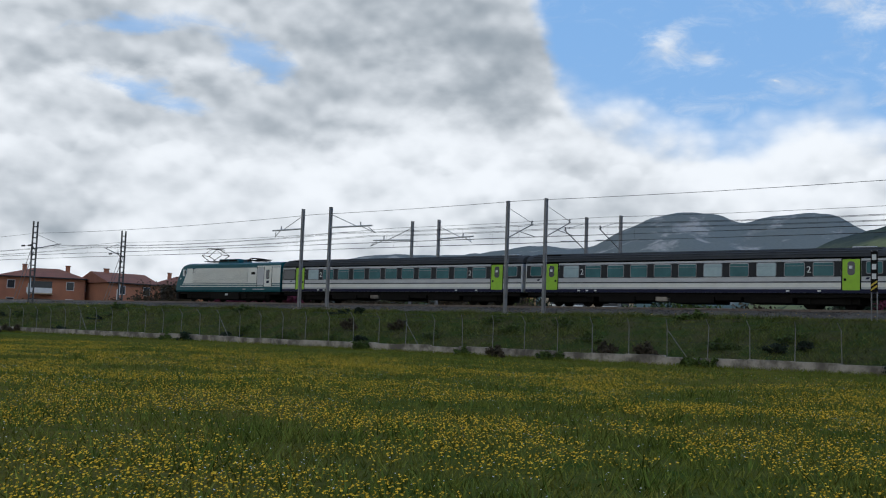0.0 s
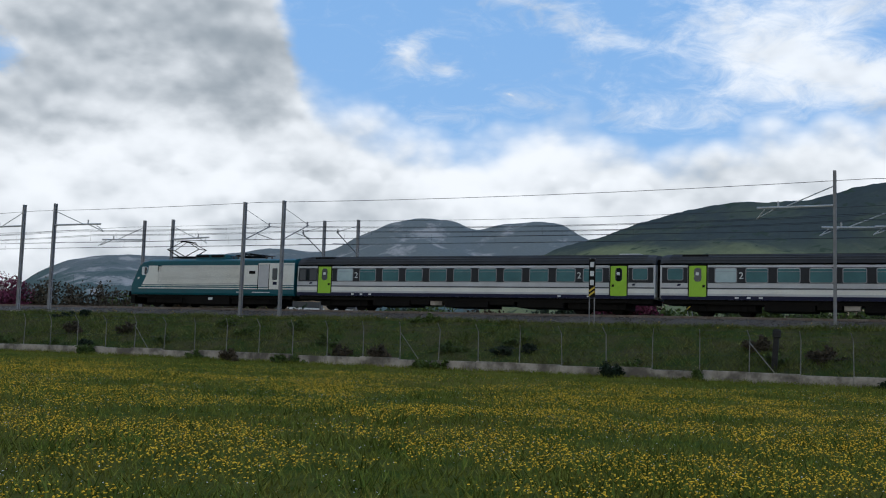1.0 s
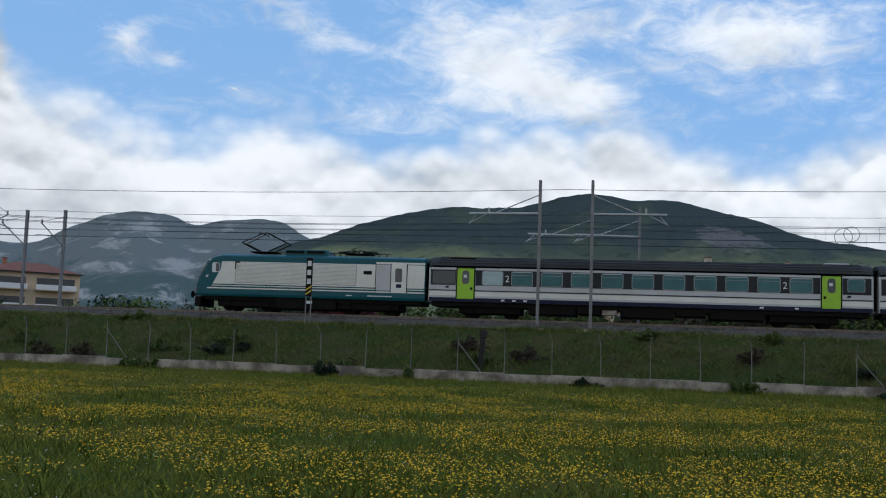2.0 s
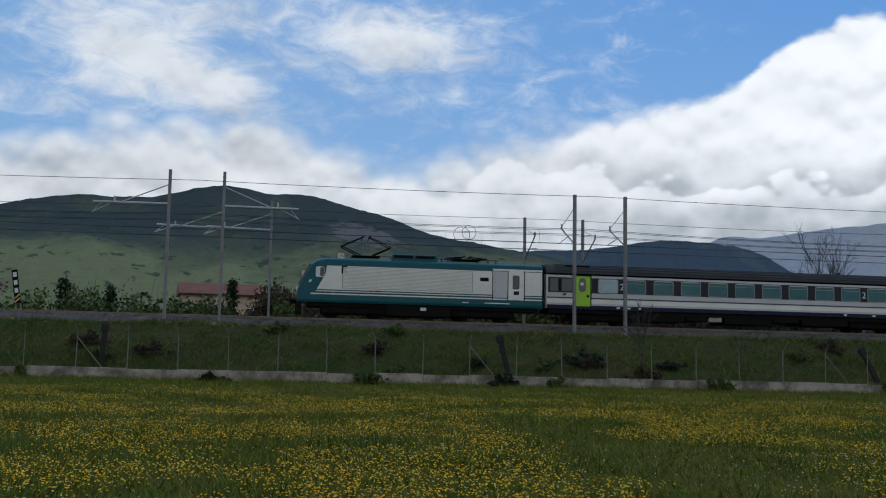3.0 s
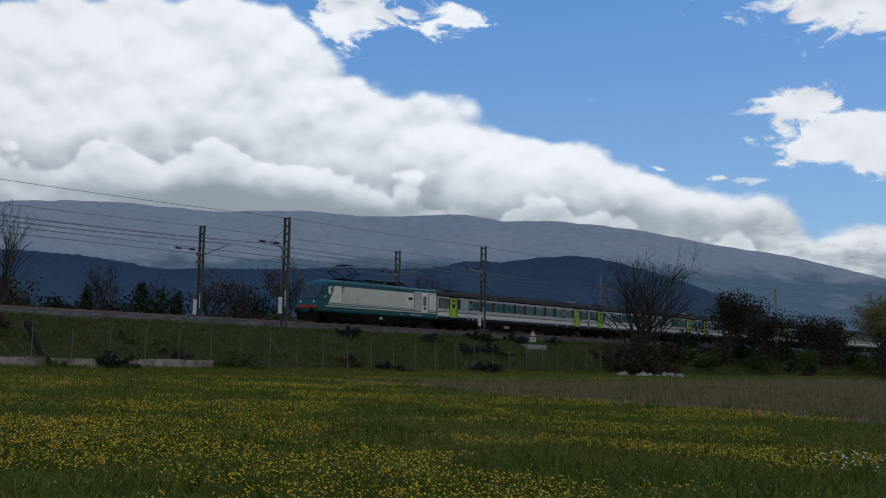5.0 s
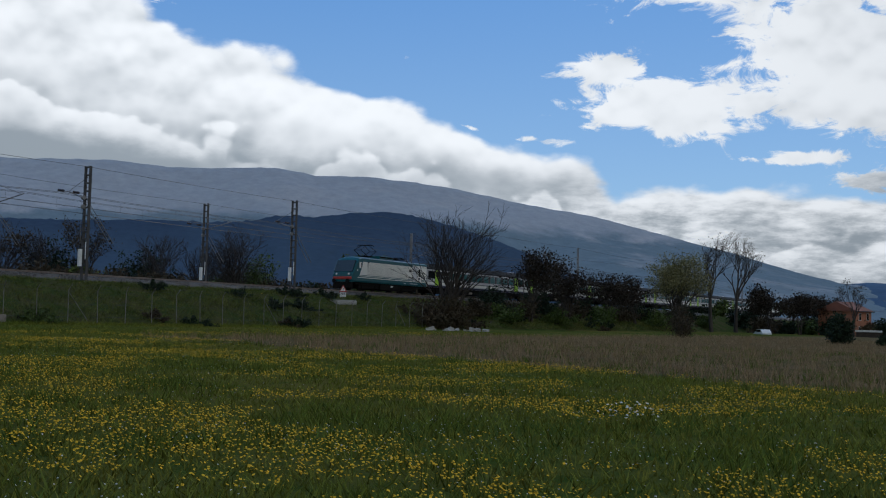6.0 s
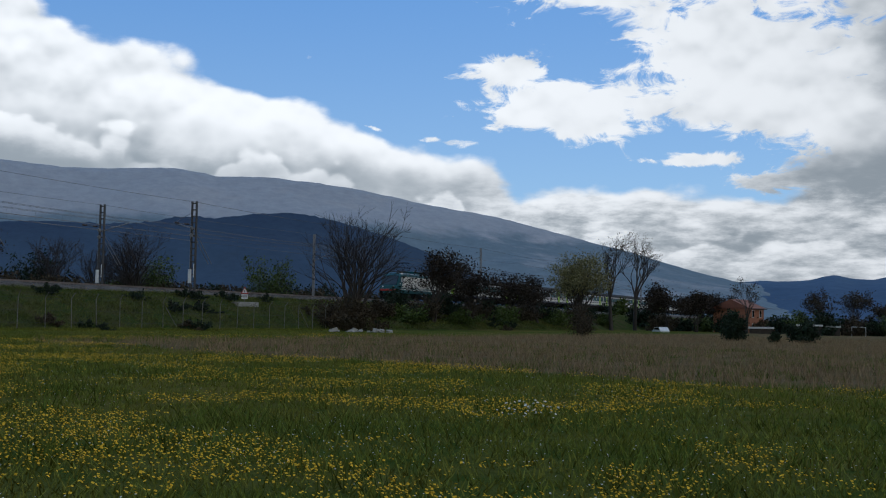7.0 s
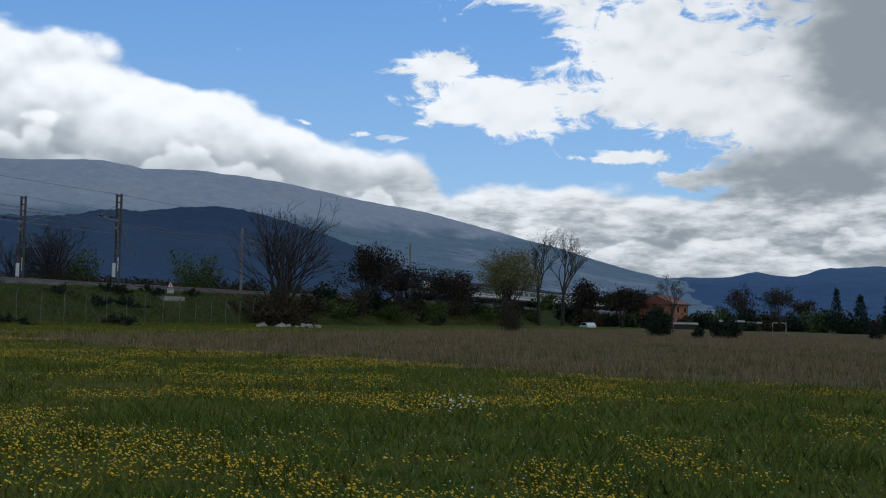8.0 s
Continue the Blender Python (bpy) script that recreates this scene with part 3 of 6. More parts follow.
def mast(s, y, side, kind="slim", arm=(0.0, 1.0), foot=-0.75, top=TOP, group="overhead line masts", shade=""):
    """A mast at s; side is +1 where the track lies away from the field; arm is the way of its bracket along and across the line."""
    label = {"slim": "slim grey steel overhead line mast with a slanting bracket", "beam": "tall grey steel mast with a long level bracket arm",
             "twin": "twin-channel steel tension mast with pulleys and hanging weights"}[kind]
    e = empty("catenary_mast", TR @ pose(s, y, rail_z(s)), label, "mast", group)
    bm = bmesh.new()
    if kind == "twin":
        lattice(bm, top, foot - 0.3, 0.52, 0.22)
    else:
        lattice(bm, top, foot - 0.3, 0.20, 0.165)
    part("pole", bm, M_POLE_BACKLIT if kind == "twin" else M_POLE, e)
    w = 0.35 if kind == "beam" else 0.62
    boxed("foundation", M_CONCRETE if kind == "beam" else M_SLAB, e, -w, w, -0.45, 0.45, foot - 0.9, foot + (-0.4 if kind == "beam" else 0.06), 0.03)
    ax, ay = arm
    ay *= side
    track = 3.2 if side > 0 else -3.7
    if kind == "beam":
        L = 4.4
        bm = bmesh.new()
        rod(bm, (0, 0, 6.35), (ax * L, 0.5 * side, 6.4), 0.07)
        part("bracket_arm", bm, M_ARM, e)
        bm = bmesh.new()
        rod(bm, (0, 0, 7.5), (ax * L * 0.62, 0.3 * side, 6.42), 0.035)
        part("stay", bm, M_ARM, e)
        bm = bmesh.new()
        rod(bm, (ax * L * 0.72, 0.4 * side, 6.4), (ax * L * 0.72, 0.4 * side, 6.75), 0.06)
        rod(bm, (ax * L * 0.75, 0.4 * side, 6.35), (ax * L, 0.8 * side, 5.85), 0.035)
        rod(bm, (ax * L * 0.9, 0.5 * side, 6.3), (ax * L * 1.02, 0.9 * side, 5.8), 0.03)
        part("steady_arm", bm, M_ARM, e)
    elif kind == "slim":
        bm = bmesh.new()
        rod(bm, (0, 0, 4.9), (ax * 3.3, ay * 3.3, 6.3), 0.045)
        part("bracket_arm", bm, M_POLE, e)
        bm = bmesh.new()
        rod(bm, (0, 0, 7.2), (ax * 3.1, ay * 3.1, 6.4), 0.02)
        part("stay", bm, M_POLE, e)
        bm = bmesh.new()
        rod(bm, (ax * 1.6, ay * 1.6, 5.55), (ax * 3.8, ay * 3.8, 5.35), 0.03)
        rod(bm, (ax * 3.1, ay * 3.1, 6.2), (ax * 3.2, ay * 3.2, 6.55), 0.055)
        part("steady_arm", bm, M_POLE, e)
    else:
        bm = bmesh.new()
        rod(bm, (0, 0, 5.6), (0.6, 2.9 * side, 6.4), 0.05)
        part("bracket_arm", bm, M_POLE, e)
        bm = bmesh.new()
        rod(bm, (0, 0, 7.3), (0.5, 2.6 * side, 6.4), 0.022)
        part("stay", bm, M_POLE, e)
        bm = bmesh.new()
        for k in range(4):
            x = -0.9 - 0.26 * k - (0.9 if k > 1 else 0.0)
            for q in (-0.1, 0.0, 0.1):
                rod(bm, (x + q - 0.025, 0.05 * side, 6.02), (x + q + 0.025, 0.05 * side, 6.02), 0.10, n=8)
        rod(bm, (-0.2, 0, 6.02), (-2.4, 0.3 * side, 6.02), 0.018)
        part("insulator", bm, M_INSUL, e)
        bm = bmesh.new()
        for z in (5.7, 5.0):
            rod(bm, (-0.36, -0.1, z), (-0.36, 0.1, z), 0.17, n=10)
        rod(bm, (-0.5, 0, 5.6), (-0.5, 0, 1.6), 0.012)
        part("pulley", bm, M_POLE, e)
        for y in (-0.2, 0.2):
            part("guy_rod", rod(bmesh.new(), (-0.2, y, 5.6), (-3.6 if s < 0 else 2.6, y, 2.4 if s > 0 else -0.6), 0.03), M_POLE, e)
        boxed("counterweight", M_PLATE, e, -0.58, -0.34, -0.12, 0.12, 0.45, 1.75, 0.02, "pale stack of weights")
        boxed("weight_guard", M_PLATE, e, -0.12, 0.12, -0.24, -0.14, 1.0, 2.3, 0.01)
    return e


MASTS = [  # along, across, side, kind, arm
    (-113.0, NEAR_POLES, 1, "twin", (0, 1)), (-112.0, FAR_POLES, -1, "twin", (0, 1)),
    (-69.5, NEAR_POLES, 1, "beam", (-1, 0)), (-66.1, NEAR_POLES, 1, "beam", (1, 0)),
    (-66.3, FAR_POLES, -1, "beam", (-1, 0)), (-63.1, FAR_POLES, -1, "beam", (1, 0)),
    (-47.5, NEAR_POLES, 1, "slim", (0, 1)), (-44.1, NEAR_POLES, 1, "slim", (0, 1)),
    (-47.4, FAR_POLES, -1, "slim", (0, 1)), (-44.2, FAR_POLES, -1, "slim", (0, 1)),
    (-6.65, NEAR_POLES, 1, "beam", (-1, 0)), (-3.5, NEAR_POLES, 1, "beam", (1, 0)),
    (-4.1, FAR_POLES, -1, "beam", (-1, 0)), (-0.8, FAR_POLES, -1, "beam", (-1, 0)),
    (17.9, NEAR_POLES, 1, "slim", (0, 1)), (21.15, NEAR_POLES, 1, "slim", (0, 1)),
    (17.2, FAR_POLES, -1, "slim", (0, 1)), (21.5, FAR_POLES, -1, "slim", (0, 1)),
    (58.4, NEAR_POLES, 1, "twin", (0, 1)), (58.4, FAR_POLES, -1, "twin", (0, 1)),
    (84.0, NEAR_POLES, 1, "twin", (0, 1)), (83.5, FAR_POLES, -1, "twin", (0, 1)),
    (123.2, FAR_POLES, -1, "slim", (0, 1)), (154.0, NEAR_POLES, 1, "slim", (0, 1)), (165.5, FAR_POLES, -1, "slim", (0, 1)),
    (200.0, NEAR_POLES, 1, "slim", (0, 1)), (250.0, NEAR_POLES, 1, "slim", (0, 1)), (-160.0, NEAR_POLES, 1, "slim", (0, 1)), (-210.0, NEAR_POLES, 1, "slim", (0, 1))]
for s, y, side, kind, arm in MASTS:
    mast(s, y, side, kind, arm, foot=-0.15 if kind == "beam" else -0.75, top=TOP - GRADE * s + (0.5 if kind == "beam" else 1.3 if s < -100 else 0.0))


def line_wire(y, z, supports, sag, r=0.012, droppers=None, level=0.0):
    """A wire over its supports, with a sag in each span, joined to the contact wire by droppers where told."""
    bm = bmesh.new()
    for a, b in zip(supports[:-1], supports[1:]):
        n = 8
        pts = [Vector((a + (b - a) * i / n, y, rail_z((a + (b - a) * i / n) * (1 - level)) + z - sag * (b - a) ** 2 / 2500 * 4 * (i / n) * (1 - i / n))) for i in range(n + 1)]
        for p, q in zip(pts[:-1], pts[1:]):
            rod(bm, p, q, r, n=4)
        if droppers:
            for p in pts[1:-1]:
                rod(bm, p, (p.x, y, rail_z(p.x) + droppers), 0.006, n=3)
    return bm


wires = empty("overhead_wires", TR, "overhead contact wires and feeder cables above the railway", "cables")
SPANS = [-420, -360, -300, -250, -210, -160, -113, -68, -46, -5, 19.5, 58.4, 84, 118, 154, 200, 250, 310, 370, 440, 520]
for y, mz in ((NEAR_TRACK, 6.30), (FAR_TRACK, 6.45)):
    part("messenger_wire", line_wire(y, mz, SPANS, 0.55, 0.016, 5.28), M_WIRE, wires)
    part("messenger_wire", line_wire(y + 0.25, mz - 0.06, SPANS, 0.5, 0.014), M_WIRE, wires)
    part("contact_wire", line_wire(y, 5.28, SPANS, 0.0, 0.014), M_WIRE, wires)
    part("contact_wire", line_wire(y + 0.3, 5.36, SPANS, 0.1, 0.012), M_WIRE, wires)
part("earth_wire", line_wire(NEAR_POLES, TOP - 0.05, SPANS, 0.35, 0.016, level=1.0), M_WIRE, wires)
part("earth_wire", line_wire(FAR_POLES, TOP - 0.05, SPANS, 0.35, 0.014, level=1.0), M_WIRE, wires)


def wire_coil(s, y, z):
    """Spare wire wound in loops and hung from the messenger."""
    for dx, r in ((0.0, 0.55), (0.5, 0.48)):
        rings = [[(s + dx + (r + 0.018 * math.cos(q)) * math.cos(a), y + 0.018 * math.sin(q), z + 0.35 * dx + (r + 0.018 * math.cos(q)) * math.sin(a)) for q in (0, 1.57, 3.14, 4.71)]
                 for a in np.linspace(0, 2 * math.pi, 24, endpoint=False)]
        verts = [v for ring in rings for v in ring]
        faces = [(4 * i + j, 4 * i + (j + 1) % 4, 4 * ((i + 1) % 24) + (j + 1) % 4, 4 * ((i + 1) % 24) + j) for i in range(24) for j in range(4)]
        raw("wire_coil", verts, faces, M_WIRE, wires)


wire_coil(12.0, FAR_TRACK, rail_z(12) + 6.1)


# ---- the train ----
HALF = 1.42  # half width of the bodies


def bogie(parent, x, wheel=0.46, base=2.5):
    boxed("bogie_frame", M_BLACK, parent, x - base / 2 - 0.7, x + base / 2 + 0.7, -1.12, 1.12, 0.30, 0.88, 0.06)
    for dx in (-base / 2, base / 2):
        bm = bmesh.new()
        for y in (-0.78, 0.66):
            rod(bm, (x + dx, y, wheel), (x + dx, y + 0.12, wheel), wheel, n=20)
        rod(bm, (x + dx, -0.95, wheel), (x + dx, 0.95, wheel), 0.09, n=8)
        part("wheelset", bm, M_BLACK, parent)
        boxed("axle_box", M_BLACK, parent, x + dx - 0.18, x + dx + 0.18, -1.2, -1.02, wheel - 0.18, wheel + 0.2, 0.04)


def bufs(parent, x, way_out):
    for y in (-0.88, 0.88):
        bm = bmesh.new()
        rod(bm, (x, y, 1.02), (x + 0.42 * way_out, y, 1.02), 0.09, n=10)
        rod(bm, (x + 0.40 * way_out, y, 1.02), (x + 0.47 * way_out, y, 1.02), 0.23, n=14)
        part("buffer", bm, M_BLACK, parent)


def pantograph(parent, x, up):
    z0 = 3.92
    zt = 5.2 if up else 4.15
    zk = (z0 + zt) / 2 if up else z0 + 0.12
    reach = 1.55 if up else 1.3
    p = boxed("pantograph", M_BLACK, parent, x - 0.9, x + 0.9, -0.6, 0.6, z0, z0 + 0.06, 0.01, "raised dark pantograph" if up else "folded dark pantograph")
    for sgn in (-1, 1):
        for y in (-0.5, 0.5):
            part("lower_arm", rod(bmesh.new(), (x + sgn * 0.35, y, z0 + 0.08), (x + sgn * reach, y * 0.9, zk), 0.038), M_BLACK, p)
            part("upper_arm", rod(bmesh.new(), (x + sgn * reach, y * 0.9, zk), (x + sgn * 0.18, y * 0.5, zt), 0.028), M_BLACK, p)
        part("cross_bar", rod(bmesh.new(), (x + sgn * reach, -0.45, zk), (x + sgn * reach, 0.45, zk), 0.03), M_BLACK, p)
        bm = rod(bmesh.new(), (x + sgn * 0.2, -0.8, zt), (x + sgn * 0.2, 0.8, zt), 0.038)
        for y in (-1, 1):
            rod(bm, (x + sgn * 0.2, 0.8 * y, zt), (x + sgn * 0.2, 0.98 * y, zt - 0.15), 0.028)
        part("contact_strip", bm, M_BLACK, p)


def tapered(bm, sections):
    """A skin over cross sections: (x, [(y, z), ...]) in order."""
    rows = [[bm.verts.new((x, y, z)) for y, z in ring] for x, ring in sections]
    n = len(rows[0])
    for a, b in zip(rows[:-1], rows[1:]):
        for j in range(n):
            k = (j + 1) % n
            bm.faces.new((a[j], a[k], b[k], b[j]))
    bm.faces.new(rows[0][::-1])
    bm.faces.new(rows[-1])
    bmesh.ops.recalc_face_normals(bm, faces=bm.faces)
    return bm


def body_ring(half, z0, z1, crown, nose=1.0):
    """A closed cross section: straight sides, then a rounded roof."""
    h = half * nose
    side = [(h * 0.97, z0), (h, z0 + 0.15), (h, z1)]
    roof = [(h * math.cos(a), z1 + crown * math.sin(a)) for a in np.linspace(0.25, math.pi / 2, 5)]
    right = side + roof
    return right + [(-y, z) for y, z in right[::-1] if abs(y) > 1e-6]


def side_panel(name, mat, parent, outline, out=0.012, label="", both=True):
    """A thin plate on the flank, of an outline in x and z."""
    objs = []
    for sgn in ((-1, 1) if both else (-1,)):
        y = sgn * HALF
        objs.append(part(name, extrude(bmesh.new(), outline, y - 0.01 * sgn, y + out * sgn), mat, parent, label))
    return objs


def rect(x0, x1, z0, z1, r=0.0):
    if not r:
        return [(x0, z0), (x1, z0), (x1, z1), (x0, z1)]
    pts = []
    for cx, cz, a in ((x1 - r, z0 + r, -90), (x1 - r, z1 - r, 0), (x0 + r, z1 - r, 90), (x0 + r, z0 + r, 180)):
        pts += [(cx + r * math.cos(radians(a + q)), cz + r * math.sin(radians(a + q))) for q in (0, 30, 60, 90)]
    return pts


def locomotive():
    e = empty("electric_locomotive", TR, "teal and cream electric locomotive with a raised pantograph on rails", "locomotive")
    L = 15.9
    b = L - 0.2
    secs = [(0.36, 0.86, 1.55), (0.42, 0.93, 1.95), (0.62, 0.95, 2.32), (0.90, 0.965, 2.85), (1.22, 0.98, 3.40), (1.55, 0.99, 3.66), (2.1, 1.0, 3.78), (b, 1.0, 3.78)]
    part("body", tapered(bmesh.new(), [(x, body_ring(HALF, 0.95, z - 0.26, 0.26, w)) for x, w, z in secs]), M_TEAL, e)
    # front: windscreen, lamps, red bumper
    part("windscreen", extrude(bmesh.new(), [(0.44, 2.06), (0.60, 2.00), (1.24, 3.26), (1.08, 3.32)], -1.18, 1.18), M_DARKGLASS, e)
    boxed("bumper", M_RED, e, 0.28, 0.60, -1.22, 1.22, 1.20, 1.50, 0.08, "red band under the windscreen")
    boxed("snow_plough", M_BLACK, e, 0.3, 0.7, -1.2, 1.2, 0.25, 0.9, 0.06)
    for y in (-0.82, 0.82):
        bm = bmesh.new()
        rod(bm, (0.36, y, 1.80), (0.62, y, 1.80), 0.11, n=14)
        part("headlight", bm, M_PLATE, e)
    bufs(e, 0.45, -1)
    boxed("gangway", M_BLACK, e, b, b + 0.16, -0.8, 0.8, 1.1, 3.4, 0.04, "black rubber gangway")
    # flanks
    side_panel("side_panel", M_WHITE, e, [(1.5, 1.60), (b - 0.02, 1.60), (b - 0.02, 3.20), (2.15, 3.20), (2.08, 2.7)], 0.012, "cream painted side panel")
    side_panel("stripe", M_TEAL, e, rect(1.5, b, 1.66, 1.73), 0.018)
    side_panel("stripe", M_WHITE, e, rect(1.2, b, 1.42, 1.50), 0.016)
    side_panel("cab_window", M_PLATE, e, rect(1.48, 2.0, 2.48, 3.12, 0.1), 0.02)
    side_panel("cab_window_glass", M_DARKGLASS, e, rect(1.74, 1.98, 2.52, 3.08, 0.08), 0.026)
    side_panel("vent", M_BLACK, e, rect(3.05, 3.4, 2.72, 3.2), 0.022)
    side_panel("vent", M_BLACK, e, rect(11.7, 12.25, 2.55, 2.78), 0.022)
    side_panel("louvre_backing", M_LOUVRE, e, rect(3.1, 11.25, 1.82, 3.14), 0.014)
    for i in range(15):
        z = 1.86 + i * 0.085
        for sgn in (-1, 1):
            y = sgn * (HALF + 0.012)
            ob = part("louvre", extrude(bmesh.new(), [(3.15, z), (11.2, z), (11.2, z + 0.066), (3.15, z + 0.066)], y, y + 0.03 * sgn), M_WHITE, e)
    side_panel("cab_end_panel", M_SILVER, e, rect(12.55, 13.45, 1.56, 3.18), 0.02)
    side_panel("door", M_WHITE, e, rect(13.52, 14.5, 1.45, 3.24, 0.05), 0.024)
    side_panel("door_gap", M_BLACK, e, rect(13.46, 13.51, 1.4, 3.26), 0.02)
    side_panel("door_gap", M_BLACK, e, rect(14.51, 14.57, 1.4, 3.26), 0.02)
    side_panel("door_gap", M_BLACK, e, rect(12.48, 12.53, 1.4, 3.26), 0.02)
    side_panel("door_window", M_DARKGLASS, e, rect(13.78, 14.22, 2.1, 2.98, 0.1), 0.032)
    side_panel("rear_panel", M_WHITE, e, [(12.5, 3.24), (b, 3.24), (b, 3.36), (12.5, 3.36)], 0.01)
    side_panel("emblem", M_PLATE, e, [(1.05, 2.15), (1.2, 2.15), (1.28, 2.3), (1.13, 2.3)], 0.014)
    side_panel("emblem", M_BLUE, e, rect(13.85, 14.2, 1.75, 1.98), 0.03)
    side_panel("marking", M_PLATE, e, rect(12.0, 13.6, 1.16, 1.22), 0.014)
    side_panel("marking", M_PLATE, e, rect(10.6, 11.0, 1.16, 1.22), 0.014)
    # roof
    bm = bmesh.new()
    box(bm, 6.2, 9.1, -0.85, 0.85, 3.55, 4.12, 0.08)
    part("roof_housing", bm, M_TEAL, e)
    for x in (6.3, 7.7):
        for sgn in (-1, 1):
            boxed("roof_grille", M_BLACK, e, x, x + 1.2, sgn * 0.87 - 0.02, sgn * 0.87 + 0.02, 3.88, 4.05)
            boxed("roof_grille", M_BLACK, e, x - 0.2, x + 1.2, sgn * 1.22 - 0.03, sgn * 1.22 + 0.03, 3.5, 3.64)
    boxed("roof_grille", M_BLACK, e, 4.3, 5.6, -1.25, 1.25, 3.5, 3.62)
    boxed("roof_grille", M_BLACK, e, 10.6, 11.6, -1.25, 1.25, 3.5, 3.62)
    pantograph(e, 4.6, True)
    pantograph(e, 11.0, False)
    bm = bmesh.new()
    rod(bm, (5.6, -0.3, 3.98), (13.2, -0.3, 3.98), 0.03)
    for x in (9.4, 9.8, 10.2, 12.4, 12.9):
        rod(bm, (x, -0.3, 3.6), (x, -0.3, 3.98), 0.06)
    part("roof_line", bm, M_INSUL, e)
    # below
    boxed("underframe", M_BLACK, e, 1.0, b - 0.2, -1.25, 1.25, 0.72, 0.98)
    boxed("equipment_box", M_BLACK, e, 5.9, 9.9, -1.3, 1.3, 0.24, 0.95, 0.05)
    boxed("sand_box", M_PLATE, e, 8.0, 8.35, -1.36, -1.3, 0.6, 0.78)
    bogie(e, 3.9, 0.5, 2.65)
    bogie(e, 12.0, 0.5, 2.65)
    return e


COACH, COACH_PITCH = 26.45, 26.75


WIN0, WIN = 3.42, 1.837


def coach(lead):
    e = empty("passenger_coach", TR, "grey and white passenger coach with lime green doors", "coach", "coaches of the train")
    L = COACH
    part("body", tapered(bmesh.new(), [(x, body_ring(HALF, 1.0, 3.1, 0.10, w)) for x, w in ((0.0, 0.97), (0.12, 1.0), (L - 0.12, 1.0), (L, 0.97))]), M_SILVER, e)
    bm = bmesh.new()
    ring = [(1.43, 3.24), (1.36, 3.44), (1.18, 3.64), (0.85, 3.79), (0.45, 3.86), (0.0, 3.88)]
    ring = ring + [(-y, z) for y, z in ring[::-1][1:]]
    tapered(bm, [(0.02, [(y * 0.98, z - 0.05) for y, z in ring]), (0.25, ring), (L - 0.25, ring), (L - 0.02, [(y * 0.98, z - 0.05) for y, z in ring])])
    part("roof", bm, M_ROOF, e)
    for y, z in ((1.375, 3.42), (1.25, 3.585), (1.02, 3.725), (0.65, 3.835)):
        for sgn in (-1, 1):
            boxed("roof_rib", M_ROOF, e, 0.6, L - 0.6, sgn * y - 0.02, sgn * y + 0.02, z - 0.01, z + 0.028)
    boxed("roof_vent", M_BLACK, e, 1.3, 2.9, -1.1, 1.1, 3.6, 3.80, 0.03)
    boxed("roof_hatch", M_SILVER, e, L - 2.6, L - 1.2, -0.5, 0.5, 3.82, 3.95, 0.03)
    # flanks, from above to below
    side_panel("window_band", M_BAND, e, rect(2.97, L - 2.97, 2.02, 2.98), 0.010, "dark grey window band")
    side_panel("end_band", M_BAND, e, rect(0.12, 1.72, 2.02, 2.98), 0.010)
    side_panel("end_band", M_BAND, e, rect(L - 1.72, L - 0.12, 2.02, 2.98), 0.010)
    side_panel("stripe", M_ROOF, e, rect(0.05, L - 0.05, 1.66, 1.73), 0.012, "thin dark stripe")
    side_panel("stripe", M_WHITE, e, rect(0.05, L - 0.05, 1.36, 1.62), 0.010)
    side_panel("sill", M_BLUE, e, rect(0.05, L - 0.05, 1.0, 1.24), 0.014, "dark blue sill band")
    for i in range(11):
        x = WIN0 + i * WIN
        side_panel("window_frame", M_FRAME, e, rect(x - 0.05, x + 1.29, 2.03, 2.95, 0.12), 0.022)
        side_panel("window_glass", M_PALE if (lead and i in (0,)) or (not lead and i in (0, 6, 8)) else M_GLASS, e, rect(x, x + 1.24, 2.08, 2.90, 0.1), 0.030)
        side_panel("window_bar", M_SILVER, e, rect(x + 0.06, x + 1.18, 2.885, 2.915), 0.036)
        side_panel("window_bar", M_FRAME, e, rect(x, x + 1.24, 2.70, 2.725), 0.036)
    for x in (0.5, L - 1.42):
        if lead and x < 1:
            side_panel("end_window", M_DARKGLASS, e, rect(0.25, 1.66, 2.1, 2.9, 0.05), 0.022)
        else:
            side_panel("window_frame", M_FRAME, e, rect(x - 0.04, x + 0.96, 2.18, 2.95, 0.1), 0.022)
            side_panel("window_glass", M_GLASS, e, rect(x, x + 0.92, 2.22, 2.9, 0.1), 0.030)
    for x in (1.82, L - 2.87):
        side_panel("door_recess", M_BLACK, e, rect(x - 0.08, x + 1.13, 1.12, 3.16), 0.012)
        for d in side_panel("door", M_LIME, e, rect(x, x + 1.05, 1.18, 3.08, 0.04), 0.02, "lime green door"):
            pass
        side_panel("door_window", M_DARKGLASS, e, rect(x + 0.3, x + 0.75, 2.1, 2.95, 0.18), 0.028)
        side_panel("door_handle", M_BLACK, e, rect(x + (0.82 if x < 5 else 0.08), x + (0.97 if x < 5 else 0.23), 1.75, 1.9), 0.034)
        side_panel("door_notice", M_PLATE, e, rect(x + 0.4, x + 0.6, 2.5, 2.68), 0.032)
        boxed("step", M_BLACK, e, x, x + 1.05, -HALF - 0.05, HALF + 0.05, 0.75, 0.82)
    for x in (1.05, L - 1.5):
        side_panel("emblem", M_BLUE, e, [(x, 1.84), (x + 0.2, 1.84), (x + 0.28, 1.97), (x + 0.08, 1.97)], 0.014)
